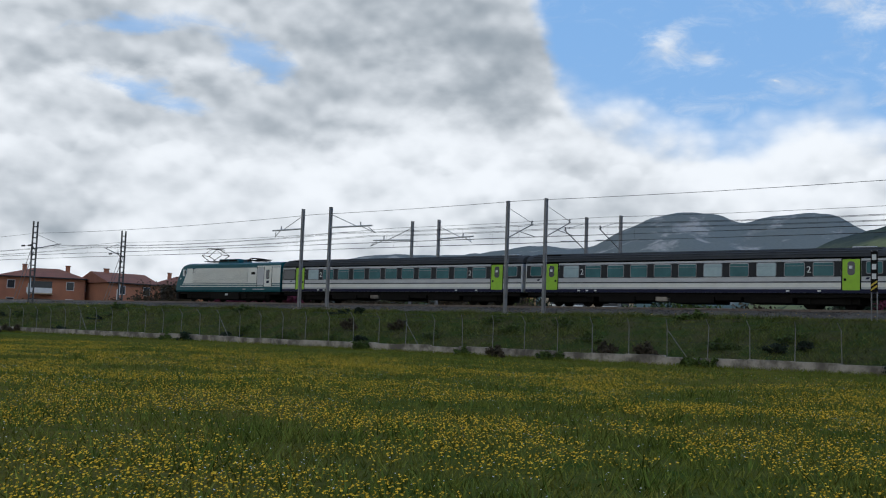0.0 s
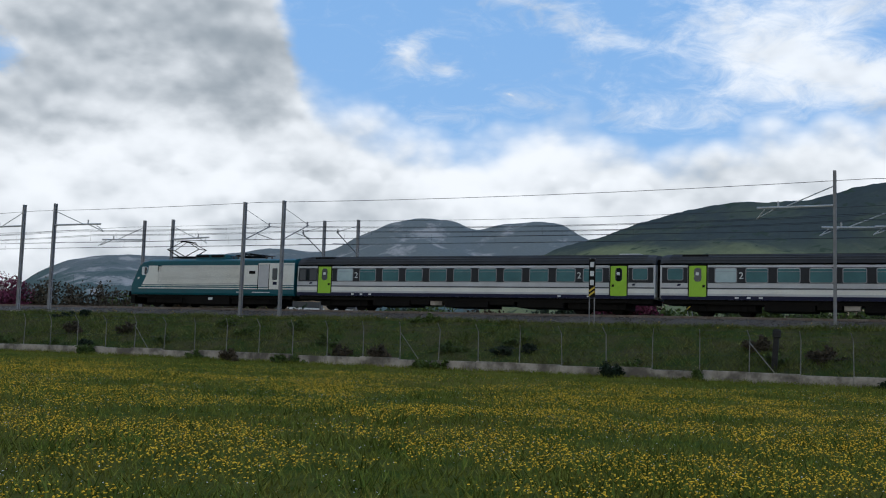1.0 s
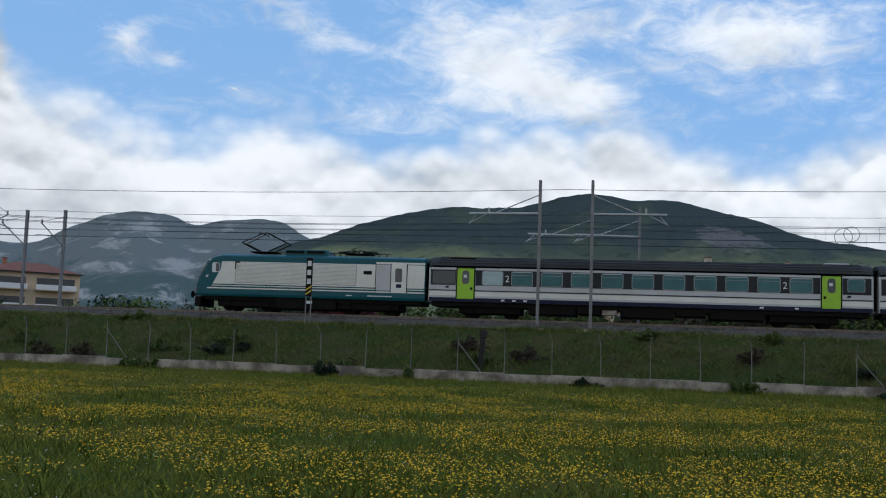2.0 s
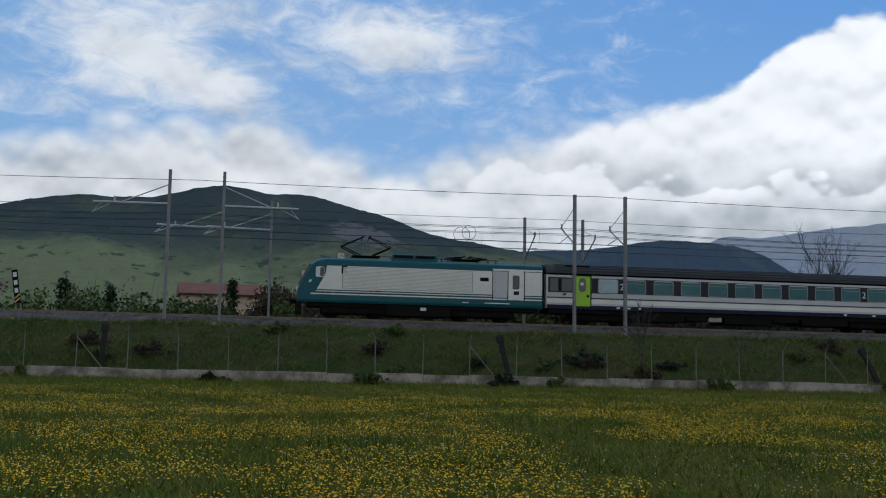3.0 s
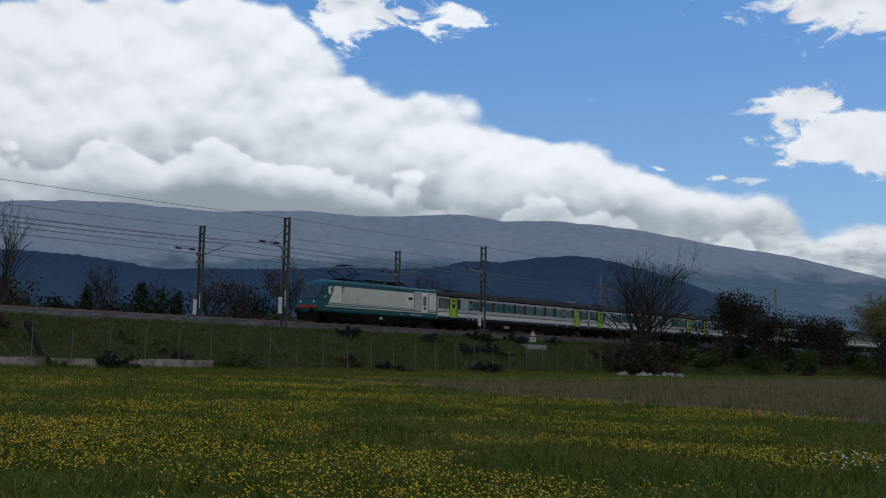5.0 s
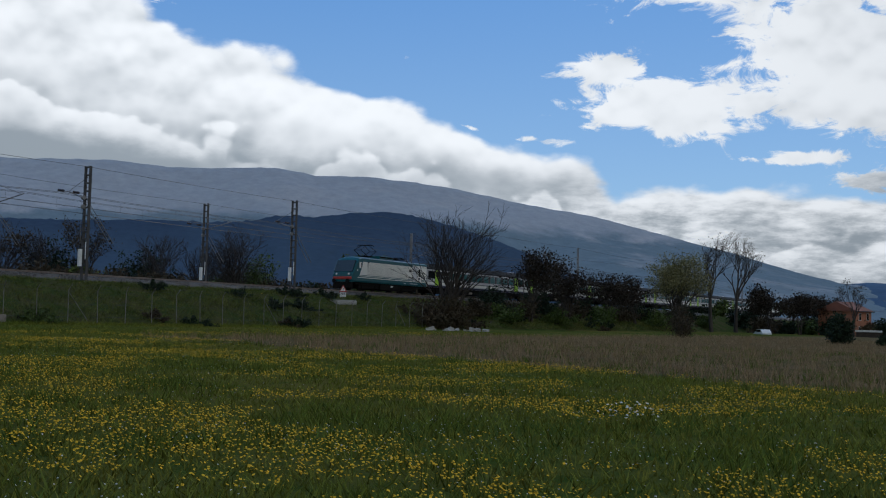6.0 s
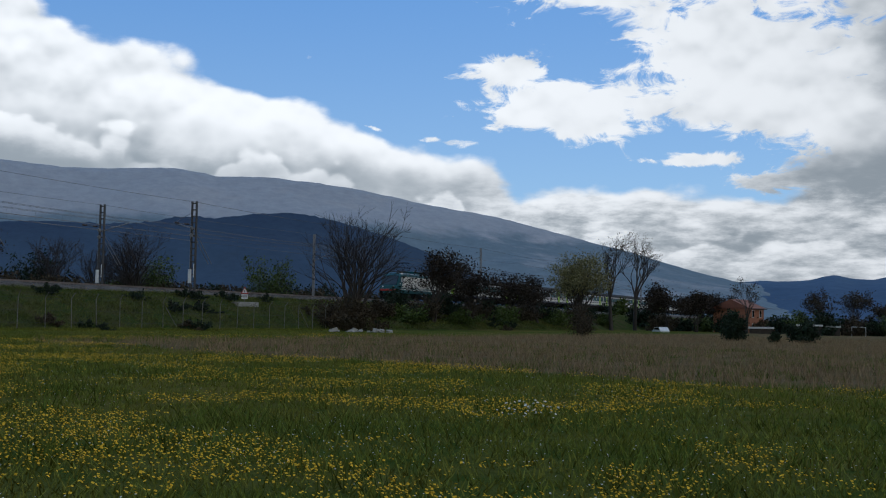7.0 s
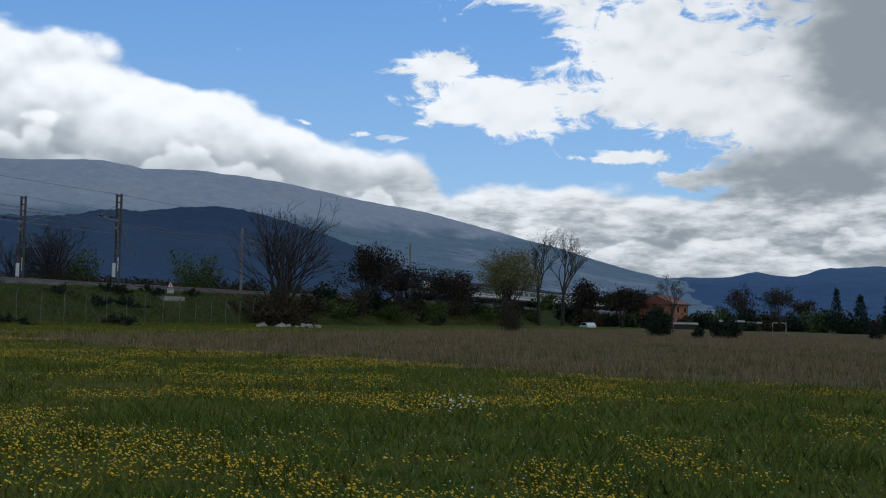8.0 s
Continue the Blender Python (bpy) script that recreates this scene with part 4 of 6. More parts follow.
    # class numerals between the end windows
    for x in (WIN0 + WIN - 0.36, WIN0 + 10 * WIN - 0.36):
        for sgn, rot in ((-1, 0), (1, 180)):
            cu = bpy.data.curves.new("class_numeral", "FONT")
            cu.body, cu.size, cu.extrude, cu.align_x = "2", 0.58, 0.012, "CENTER"
            ob = new("class_numeral", cu)
            ob.parent = e
            cu.materials.append(M_PLATE)
            ob.matrix_basis = pose(x + 0.06, sgn * (HALF + 0.026), 2.28, 90, 0, rot)
    for x in (4.6, 5.3, 6.0, L - 6.4, L - 4.4):
        side_panel("marking", M_PLATE, e, rect(x, x + 0.22, 1.08, 1.18), 0.02)
    # ends and running gear
    for x0, x1 in ((-0.14, 0.02), (L - 0.02, L + 0.14)):
        boxed("gangway", M_BLACK, e, x0, x1, -0.75, 0.75, 1.15, 3.55, 0.05, "black rubber gangway")
    boxed("underframe", M_BLACK, e, 0.2, L - 0.2, -1.3, 1.3, 0.72, 1.02)
    for x0, x1, z in ((6.3, 9.2, 0.34), (9.3, 10.7, 0.45), (11.9, 15.1, 0.32), (15.2, 17.0, 0.5), (17.2, 20.4, 0.36)):
        boxed("equipment_box", M_BLACK, e, x0, x1, -1.28, 1.28, z, 0.9, 0.04)
    boxed("equipment_box", M_CONCRETE, e, 10.8, 11.7, -1.27, -0.5, 0.42, 0.86, 0.03)
    for x in (3.85, L - 3.85):
        bogie(e, x)
    return e


LOCO = locomotive()
lead_coach = coach(True)
second = coach(False)
TRAIN = [(LOCO, 0.0), (lead_coach, 15.95), (second, 15.95 + COACH_PITCH)]
for i in range(2, 7):
    TRAIN.append((copy_thing(second, TR), 15.95 + COACH_PITCH * i))


# ---- plants ----
def tri_mesh(name, verts, tris, mat, parent=None, label=""):
    me = bpy.data.meshes.new(name)
    v, f = np.asarray(verts, dtype=np.float32), np.asarray(tris, dtype=np.int32)
    me.vertices.add(len(v))
    me.vertices.foreach_set("co", v.ravel())
    me.loops.add(f.size)
    me.loops.foreach_set("vertex_index", f.ravel())
    me.polygons.add(len(f))
    me.polygons.foreach_set("loop_start", np.arange(len(f), dtype=np.int32) * 3)
    me.polygons.foreach_set("loop_total", np.full(len(f), 3, dtype=np.int32))
    me.update(calc_edges=True)
    me.materials.append(mat)
    ob = new(name, me)
    if parent:
        ob.parent = parent
    if label:
        ob["label"] = label
    return ob


M_BARK = material("grey_brown_bark", (0.060, 0.048, 0.038), (0.030, 0.024, 0.019), 0.9, scale=1.5, grain=18.0, bump=0.3)
M_TWIG = material("bare_twigs", (0.045, 0.036, 0.030), (0.028, 0.022, 0.018), 0.9)
M_LEAF_BUD = material("dark_reddish_buds", (0.050, 0.036, 0.026), (0.026, 0.022, 0.016), 0.85, scale=0.8, spread=0.4, spec=0.1)
M_LEAF_YELLOW = material("yellow_green_spring_leaves", (0.235, 0.215, 0.085), (0.135, 0.125, 0.052), 0.7, scale=0.6, spread=0.35, spec=0.2)
M_LEAF_GREEN = material("fresh_green_leaves", (0.082, 0.115, 0.022), (0.046, 0.072, 0.016), 0.7, scale=0.6, spread=0.35, spec=0.2)
M_LEAF_DARK = material("dark_evergreen_leaves", (0.020, 0.036, 0.015), (0.012, 0.022, 0.011), 0.8, scale=0.8, spread=0.35, spec=0.2)
M_LEAF_RUST = material("reddish_brown_buds", (0.078, 0.058, 0.038), (0.050, 0.042, 0.024), 0.85, scale=0.8, spread=0.35, spec=0.1)
M_LEAF_PINK = material("purple_pink_blossom", (0.20, 0.045, 0.085), (0.12, 0.03, 0.05), 0.7, scale=0.8, spread=0.4, spec=0.1)
M_TUFT = material("tall_meadow_tufts", (0.070, 0.112, 0.018), (0.122, 0.138, 0.030), 0.75, scale=0.9, grain=2.0, spread=0.5, spec=0.0)
M_BLADE = material("grass_blades", (0.112, 0.146, 0.022), (0.180, 0.165, 0.035), 0.75, scale=0.5, grain=2.0, spread=0.45, spec=0.0)
M_DRY = material("dry_grass_stems", (0.300, 0.205, 0.125), (0.185, 0.140, 0.072), 0.85, scale=0.4, grain=2.0, spread=0.35, spec=0.0)
M_FLOWER = material("dandelion_yellow", (0.74, 0.47, 0.045), (0.60, 0.34, 0.025), 0.7, scale=2.0, grain=3.0, spread=0.25, spec=0.0)
M_DAISY = material("daisy_white", (0.62, 0.62, 0.56), (0.50, 0.50, 0.42), 0.7, scale=2.0, spread=0.15, spec=0.1)
M_WEED = material("bank_weeds", (0.060, 0.092, 0.020), (0.165, 0.165, 0.050), 0.85, scale=0.3, grain=2.0, spread=0.4, spec=0.0)


def sticks(name, segs, mat, parent):
    """Four-sided tapered sticks: rows of ax ay az bx by bz ra rb."""
    q = np.asarray(segs, dtype=np.float64)
    a, b, ra, rb = q[:, 0:3], q[:, 3:6], q[:, 6], q[:, 7]
    d = b - a
    d /= np.linalg.norm(d, axis=1)[:, None] + 1e-9
    ref = np.where(np.abs(d[:, 2:3]) > 0.9, np.array([[1.0, 0, 0]]), np.array([[0, 0, 1.0]]))
    u = np.cross(d, ref)
    u /= np.linalg.norm(u, axis=1)[:, None]
    w = np.cross(d, u)
    ring = []
    for base, r in ((a, ra), (b, rb)):
        for k in range(4):
            c, s = math.cos(k * math.pi / 2), math.sin(k * math.pi / 2)
            ring.append(base + (u * c + w * s) * r[:, None])
    v = np.stack(ring, 1).reshape(-1, 3)
    o = np.arange(len(q))[:, None] * 8
    f = []
    for k in range(4):
        j = (k + 1) % 4
        f += [[k, j, 4 + j], [k, 4 + j, 4 + k]]
    f = (o[:, None] + np.array(f)[None]).reshape(-1, 3)
    return tri_mesh(name, v, f, mat, parent)


def branch(out, rnd, at, way_up, length, radius, depth, spread, lift, tips):
    """Grows one limb in three bent pieces and its forks."""
    p, d = Vector(at), Vector(way_up).normalized()
    n = 3
    for i in range(n):
        q = p + d * (length / n)
        out.append((*p, *q, radius * (1 - 0.22 * i), radius * (1 - 0.22 * (i + 1))))
        p = q
        d = (d + Vector((rnd.uniform(-1, 1), rnd.uniform(-1, 1), rnd.uniform(-0.4, 0.6) + lift)) * 0.16).normalized()
        if depth > 0 and (i > 0 or depth > 3):
            for _ in range(rnd.choice((1, 2, 2))):
                side = d.cross(Vector((rnd.uniform(-1, 1), rnd.uniform(-1, 1), rnd.uniform(-1, 1)))).normalized()
                branch(out, rnd, p, d + side * spread * rnd.uniform(0.6, 1.2), length * rnd.uniform(0.52, 0.76), radius * (0.62 - 0.1 * i), depth - 1, spread, lift, tips)
    if depth == 0:
        tips.append(tuple(p))
    if depth <= 1:
        tips.append(tuple((Vector(at) + p) / 2))


def leaves(name, centres, count, size, puff, mat, parent, rnd, flat=0.6):
    """Many small leaf pairs scattered round twig tips."""
    c = np.asarray(centres)[rnd.integers(0, len(centres), count)] + rnd.normal(0, puff, (count, 3)) * np.array([1, 1, flat])
    a, b = rnd.normal(0, 1, (count, 3)), rnd.normal(0, 1, (count, 3))
    a /= np.linalg.norm(a, axis=1)[:, None]
    b -= a * (a * b).sum(1)[:, None]
    b /= np.linalg.norm(b, axis=1)[:, None]
    s = size * rnd.uniform(0.6, 1.4, (count, 1))
    v = np.stack([c - a * s, c + b * s * 0.6, c + a * s, c - b * s * 0.6], 1).reshape(-1, 3)
    o = np.arange(count)[:, None] * 4
    f = np.concatenate([o + np.array([[0, 1, 2]]), o + np.array([[0, 2, 3]])])
    return tri_mesh(name, v, f, mat, parent)


def tree(name, label, s, p, height, seed, trunk=0.3, stems=1, depth=4, spread=0.55, lift=0.15, leaf=None, count=0, size=0.1, puff=0.35, radius=None, category="tree", group="", sink=0.15, lean=0.0):
    """A tree with forking limbs; leafless, or with many small leaves round its twigs."""
    e = empty(name, TR @ pose(s, p, ground_at(s, p) - sink, 0, 0, 0), label, category, group)
    rnd, nr = random.Random(seed), np.random.default_rng(seed)
    radius = radius or height * 0.018
    segs, tips = [], []
    for k in range(stems):
        off = Vector((rnd.uniform(-1, 1), rnd.uniform(-1, 1), 0)) * (0.25 * (stems > 1)) * height * 0.08
        tilt = Vector((rnd.uniform(-1, 1) * (0.32 if stems > 1 else 0.05) + lean, rnd.uniform(-1, 1) * (0.3 if stems > 1 else 0.05), 1)).normalized()
        top = off + tilt * height * trunk
        mid = (off + top) / 2 + Vector((rnd.uniform(-1, 1), rnd.uniform(-1, 1), 0)) * height * 0.012
        segs.append((*off, *mid, radius * 1.25, radius))
        segs.append((*mid, *top, radius, radius * 0.85))
        for _ in range(3 if stems < 3 else 2):
            side = Vector((rnd.uniform(-1, 1), rnd.uniform(-1, 1), 0.1)).normalized()
            branch(segs, rnd, top, tilt + side * spread * 0.8, height * 0.36, radius * 0.62, depth - 1, spread, lift, tips)
        branch(segs, rnd, top, tilt + Vector((0.05, 0, 0)), height * 0.40, radius * 0.75, depth, spread, lift, tips)
    arr = np.asarray(segs)
    arr[:, 0:6] *= height / max(arr[:, 5].max(), 0.1)
    arr[:, 6:8] = np.clip(arr[:, 6:8], 0.012, None)
    k = height / max(np.asarray(segs)[:, 5].max(), 0.1)
    thick = arr[:, 6] > radius * 0.3
    sticks("trunk", arr[thick], M_BARK, e)
    if (~thick).any():
        sticks("twig_mass", arr[~thick], M_TWIG, e)["kind"] = "stuff"
    if leaf:
        leaves("crown", np.asarray(tips) * k, count, size, puff, leaf, e, nr)
    return e


def bush(name, label, s, p, wide, tall, seed, leaf, count=2600, size=0.1, group="", deep=None):
    """A shrub: thin stems and an uneven mass of small leaves."""
    e = empty(name, TR @ pose(s, p, ground_at(s, p) - 0.1), label, "bush", group)
    nr = np.random.default_rng(seed)
    deep = deep or wide * 0.7
    n = max(10, int(wide * 5))
    tops = np.stack([nr.normal(0, 0.30, n) * wide, nr.normal(0, 0.28, n) * deep, nr.uniform(0.35, 1.0, n) * tall], 1)
    tops[:, 2] *= np.exp(-(tops[:, 0] / (wide * 0.62)) ** 2)
    foot = tops * np.array([0.35, 0.35, 0])
    segs = [(*f, *t, 0.03, 0.012) for f, t in zip(foot, tops)]
    mid = [(*(f + (t - f) * 0.6), *(t + nr.normal(0, 0.25, 3) * tall * 0.4), 0.014, 0.008) for f, t in zip(foot, tops) for _ in range(5)]
    sticks("stem_mass", segs + mid, M_TWIG, e)
    cs = np.concatenate([foot + (tops - foot) * q for q in (0.3, 0.5, 0.7, 0.85, 1.0)])
    leaves("foliage", cs, int(count * 1.6), size * 1.15, min(0.11 * tall, 0.5), leaf, e, nr)
    return e


def cypress(s, p, tall, wide, seed, label="dark green pointed conifer tree"):
    e = empty("conifer", TR @ pose(s, p, ground_at(s, p) - 0.1), label, "tree", "conifers")
    nr = np.random.default_rng(seed)
    sticks("trunk", [(0, 0, 0, 0, 0, tall * 0.95, 0.12, 0.02)], M_BARK, e)
    h = nr.uniform(0.06, 1.0, 160)
    a = nr.uniform(0, 2 * math.pi, 160)
    r = wide / 2 * (1 - h) ** 0.75 * nr.uniform(0.5, 1.0, 160)
    leaves("crown", np.stack([r * np.cos(a), r * np.sin(a), h * tall], 1), 3000, 0.13, 0.22, M_LEAF_DARK, e, nr, 0.9)
    return e


def polar(az_deg, d):
    """Place along and across the line from a bearing and a distance."""
    a = radians(az_deg + HEADING)
    return d * math.sin(a), d * math.cos(a)


def at(az_deg, p):
    """Place on the strip p from the bearing alone."""
    return p * math.tan(radians(az_deg + HEADING)), p


# between field and line, beyond the end of the fence
tree("bare_tree", "large leafless tree with many upright limbs on the bank", *at(99.6, 57.5), 13.6, 11, 0.10, 5, 4, 0.55, 0.16, category="tree")
bush("bush", "dense brown thicket at the foot of a bare tree", *at(99.4, 56.5), 6.5, 3.4, 12, M_LEAF_RUST, 5000, 0.12)
for k, (a, h, sd) in enumerate(((103.8, 8.8, 21), (105.8, 8.2, 22), (107.9, 7.6, 23), (109.3, 7.4, 24))):
    tree("budding_tree", "low dark tree with sparse reddish buds beside the line", *at(a, 59.5), h * 1.06, sd, 0.16, 3, 4, 0.62, 0.12, M_LEAF_BUD, 3400, 0.15, 0.42, group="budding trees")
tree("spring_tree", "rounded tree with fresh yellow-green leaves", *at(111.5, 57.0), 13.4, 31, 0.12, 4, 4, 0.55, 0.12, M_LEAF_YELLOW, 15000, 0.13, 0.62)
tree("bare_tree", "tall slender leafless tree with high crown", *at(113.1, 57.0), 19.2, 41, 0.42, 1, 4, 0.45, 0.2, M_LEAF_RUST, 700, 0.12, 0.3)
tree("bare_tree", "tall slender leafless tree with high crown", *at(114.3, 57.0), 19.6, 42, 0.42, 1, 4, 0.45, 0.2, M_LEAF_RUST, 700, 0.12, 0.3)
for k, (a, d, h, sd) in enumerate(((116.0, 212, 9.2, 51), (117.4, 225, 8.6, 52), (118.5, 232, 8.2, 53))):
    tree("budding_tree", "low dark tree with sparse reddish buds beside the line", *polar(a, d), h, sd, 0.2, 2, 4, 0.62, 0.1, M_LEAF_BUD, 5200, 0.18, 0.6, group="budding trees")
tree("bare_tree", "slender leafless tree beside an orange house", *polar(119.9, 215), 10.8, 61, 0.35, 1, 4, 0.5, 0.15, M_LEAF_RUST, 500, 0.12, 0.3)
for a, d, h, sd in ((123.7, 240, 10.0, 71), (125.0, 242, 9.6, 72), (126.2, 250, 7.6, 73)):
    tree("bare_tree", "broad leafless tree at the edge of the field", *polar(a, d), h, sd, 0.2, 2, 4, 0.6, 0.1, M_LEAF_RUST, 1800, 0.16, 0.4)
for a, d, h, w, sd in ((127.9, 225, 8.6, 3.4, 81), (129.0, 228, 7.6, 4.6, 82), (130.3, 225, 8.0, 3.0, 83), (131.6, 222, 7.8, 3.4, 84), (133.0, 228, 9.0, 4.2, 85)):
    cypress(*polar(a, d), h, w, sd)
for i, a in enumerate(np.arange(112.2, 136, 1.15)):
    bush("hedge_bush", "dark hedge of mixed shrubs along the field edge", *polar(a, 236 + 8 * math.sin(i * 1.7)), 8.5, (2.6 if a < 121 else 3.6) + 1.4 * abs(math.sin(i * 2.3)), 300 + i, (M_LEAF_DARK, M_LEAF_GREEN, M_LEAF_DARK, M_LEAF_RUST)[i % 4], 1500, 0.24, "hedge bushes")
bush("bush", "round dark green bush standing in dry grass", *polar(119.3, 113), 3.9, 2.9, 91, M_LEAF_DARK, 5200, 0.10)
bush("bush", "low dark green bush standing in dry grass", *polar(122.6, 112), 3.6, 2.5, 92, M_LEAF_DARK, 3800, 0.10)
bush("bush", "small dark green bush standing in dry grass", *polar(121.2, 110), 1.2, 1.2, 93, M_LEAF_DARK, 1200, 0.08)
bush("bush", "thin brown leafless bush", *polar(111.6, 113), 3.4, 3.4, 94, M_LEAF_RUST, 1400, 0.08)
bush("bush", "small dark green bush standing in dry grass", *polar(129.6, 140), 1.4, 1.6, 95, M_LEAF_DARK, 900, 0.1)
bush("bush", "small dark green bush standing in dry grass", *polar(130.6, 130), 1.6, 2.0, 96, M_LEAF_DARK, 900, 0.1)
for i, a in enumerate(np.arange(100.8, 113.0, 0.85)):
    bush("thicket", "brown and green thicket on the railway bank", *at(a, 60.5 + 1.5 * math.sin(i * 2.1)), 5.5, 2.0 + 1.2 * abs(math.sin(i * 1.3)), 400 + i, (M_LEAF_RUST, M_LEAF_DARK, M_LEAF_GREEN)[i % 3], 1700, 0.13, "bank thickets")

# on the bank inside the fence and at the wall
tree("young_tree", "thin leafless sapling on the grassy bank", *at(58.0, 58.6), 4.6, 101, 0.35, 1, 3, 0.6, 0.15, radius=0.05)
for i, (a, h, w) in enumerate(((6, 0.8, 1.6), (22.5, 0.9, 1.5), (27, 0.7, 1.2), (36, 0.6, 1.2), (44, 0.8, 1.6), (51, 0.8, 1.4), (62, 0.9, 1.8), (72.5, 1.2, 2.2), (79, 1.3, 2.4), (91.5, 1.1, 2.6), (-4, 0.8, 1.4), (-13, 0.9, 1.6), (13, 0.7, 1.4))):
    bush("weed_clump", "low dark weeds against the concrete wall", *at(a, 56.7), w * 1.2, h * 1.0, 500 + i, M_LEAF_DARK if i % 2 else M_LEAF_GREEN, 900, 0.07, "weed clumps")

# rough growth all along the bank, from a few grown once
ROUGH = [bush("bank_bush", text, *at(a, 60.0), w, h, 980 + i, leaf, 700, 0.075, "bank bushes")
         for i, (a, w, h, leaf, text) in enumerate(((8.0, 1.8, 0.75, M_LEAF_GREEN, "low green weeds on the railway bank"), (18.0, 2.4, 0.6, M_LEAF_DARK, "low dark bramble on the railway bank"),
                                                    (33.0, 1.6, 0.9, M_LEAF_RUST, "low brown dead weeds on the railway bank"), (55.0, 2.6, 1.0, M_LEAF_DARK, "low dark bramble on the railway bank")))]
bank_rng = random.Random(31)
for i in range(85):
    s = bank_rng.uniform(-112, 150)
    p = bank_rng.choice((56.75, 58.2, 59.5, 61.0, 62.5, 63.6)) + bank_rng.uniform(-0.2, 0.4)
    copy_thing(ROUGH[bank_rng.choice((0, 0, 0, 1, 2)) if s < 50 else bank_rng.choice((1, 3, 3, 2))], TR @ pose(s, p, ground_at(s, p) - 0.12, 0, 0, bank_rng.uniform(0, 360)))

# behind the line
for i, (a, p, h, leaf, n, st) in enumerate(((88.8, 100, 12.6, None, 0, 6), (86.6, 104, 10.0, None, 0, 3), (67.0, 92, 13.4, None, 0, 1), (64.8, 94, 10.0, None, 0, 1), (72.0, 96, 8.6, None, 0, 2),
                                           (81.0, 104, 11.0, M_LEAF_RUST, 900, 2), (84.4, 104, 10.0, None, 0, 3), (79.2, 106, 9.6, None, 0, 2), (77.2, 108, 10.5, M_LEAF_RUST, 900, 2), (74.6, 100, 8.4, None, 0, 1))):
    tree("bare_tree", "leafless tree behind the railway", *at(a, p), h, 600 + i, 0.25 if st < 4 else 0.1, st, 4, 0.5 if st < 6 else 0.75, 0.2, leaf, n, 0.14, 0.4, group="bare trees behind the line")
for i, (a, p, h, w, leaf) in enumerate(((51.5, 92, 8.0, 8, M_LEAF_GREEN), (54.0, 94, 7.2, 8, M_LEAF_RUST), (58.8, 92, 7.6, 9, M_LEAF_RUST), (61.4, 95, 8.2, 9, M_LEAF_RUST), (63.6, 92, 7.8, 8, M_LEAF_DARK),
                                        (44.6, 95, 5.6, 7, M_LEAF_RUST), (47.0, 97, 6.2, 7, M_LEAF_RUST), (30.0, 88, 6.0, 8, M_LEAF_GREEN), (33.0, 90, 5.6, 8, M_LEAF_GREEN), (27.2, 90, 5.4, 7, M_LEAF_GREEN), (36.0, 92, 5.2, 7, M_LEAF_GREEN),
                                        (20.5, 88, 5.5, 8, M_LEAF_DARK), (39.6, 94, 5.0, 7, M_LEAF_GREEN), (-2.0, 92, 5.6, 9, M_LEAF_RUST), (-5.2, 94, 6.0, 9, M_LEAF_RUST), (2.4, 90, 5.2, 7, M_LEAF_RUST), (-9.8, 96, 4.8, 8, M_LEAF_RUST), (-16.5, 96, 5.0, 7, M_LEAF_RUST),
                                        (95.2, 100, 9.4, 11, M_LEAF_GREEN), (92.0, 104, 5.0, 7, M_LEAF_DARK), (84.2, 110, 8.6, 9, M_LEAF_DARK), (89.6, 104, 8.0, 9, M_LEAF_GREEN), (79.4, 110, 8.2, 9, M_LEAF_DARK), (69.6, 100, 5.0, 8, M_LEAF_DARK), (10.5, 92, 4.0, 8, M_LEAF_GREEN), (14.5, 92, 4.0, 8, M_LEAF_RUST), (97.6, 104, 4.2, 7, M_LEAF_DARK), (101.5, 110, 5.0, 8, M_LEAF_DARK))):
    bush("shrub", {M_LEAF_GREEN: "tall fresh green shrub behind the railway", M_LEAF_RUST: "brown twiggy shrub behind the railway", M_LEAF_DARK: "dark evergreen shrub behind the railway"}[leaf],
         *at(a, p), w, h, 700 + i, leaf, 3600, 0.15, "shrubs behind the line")
for i, (a, p, h) in enumerate(((24.3, 92, 7.6), (22.6, 94, 7.0), (-8.4, 92, 8.0), (-10.8, 95, 7.2))):
    tree("blossom_tree", "small tree covered in purple-pink blossom", *at(a, p), h, 800 + i, 0.2, 2, 4, 0.6, 0.1, M_LEAF_PINK, 5200, 0.13, 0.4, group="blossom trees")
for i, (a, p, h, w) in enumerate(((28.6, 96, 6.6, 1.6), (30.8, 96, 6.0, 1.5), (71.2, 100, 6.0, 2.0), (73.8, 102, 7.0, 3.4), (75.6, 106, 6.4, 3.2), (20.0, 98, 8.0, 1.6), (36.8, 110, 8.0, 1.6))):
    cypress(*at(a, p), h, w, 900 + i)


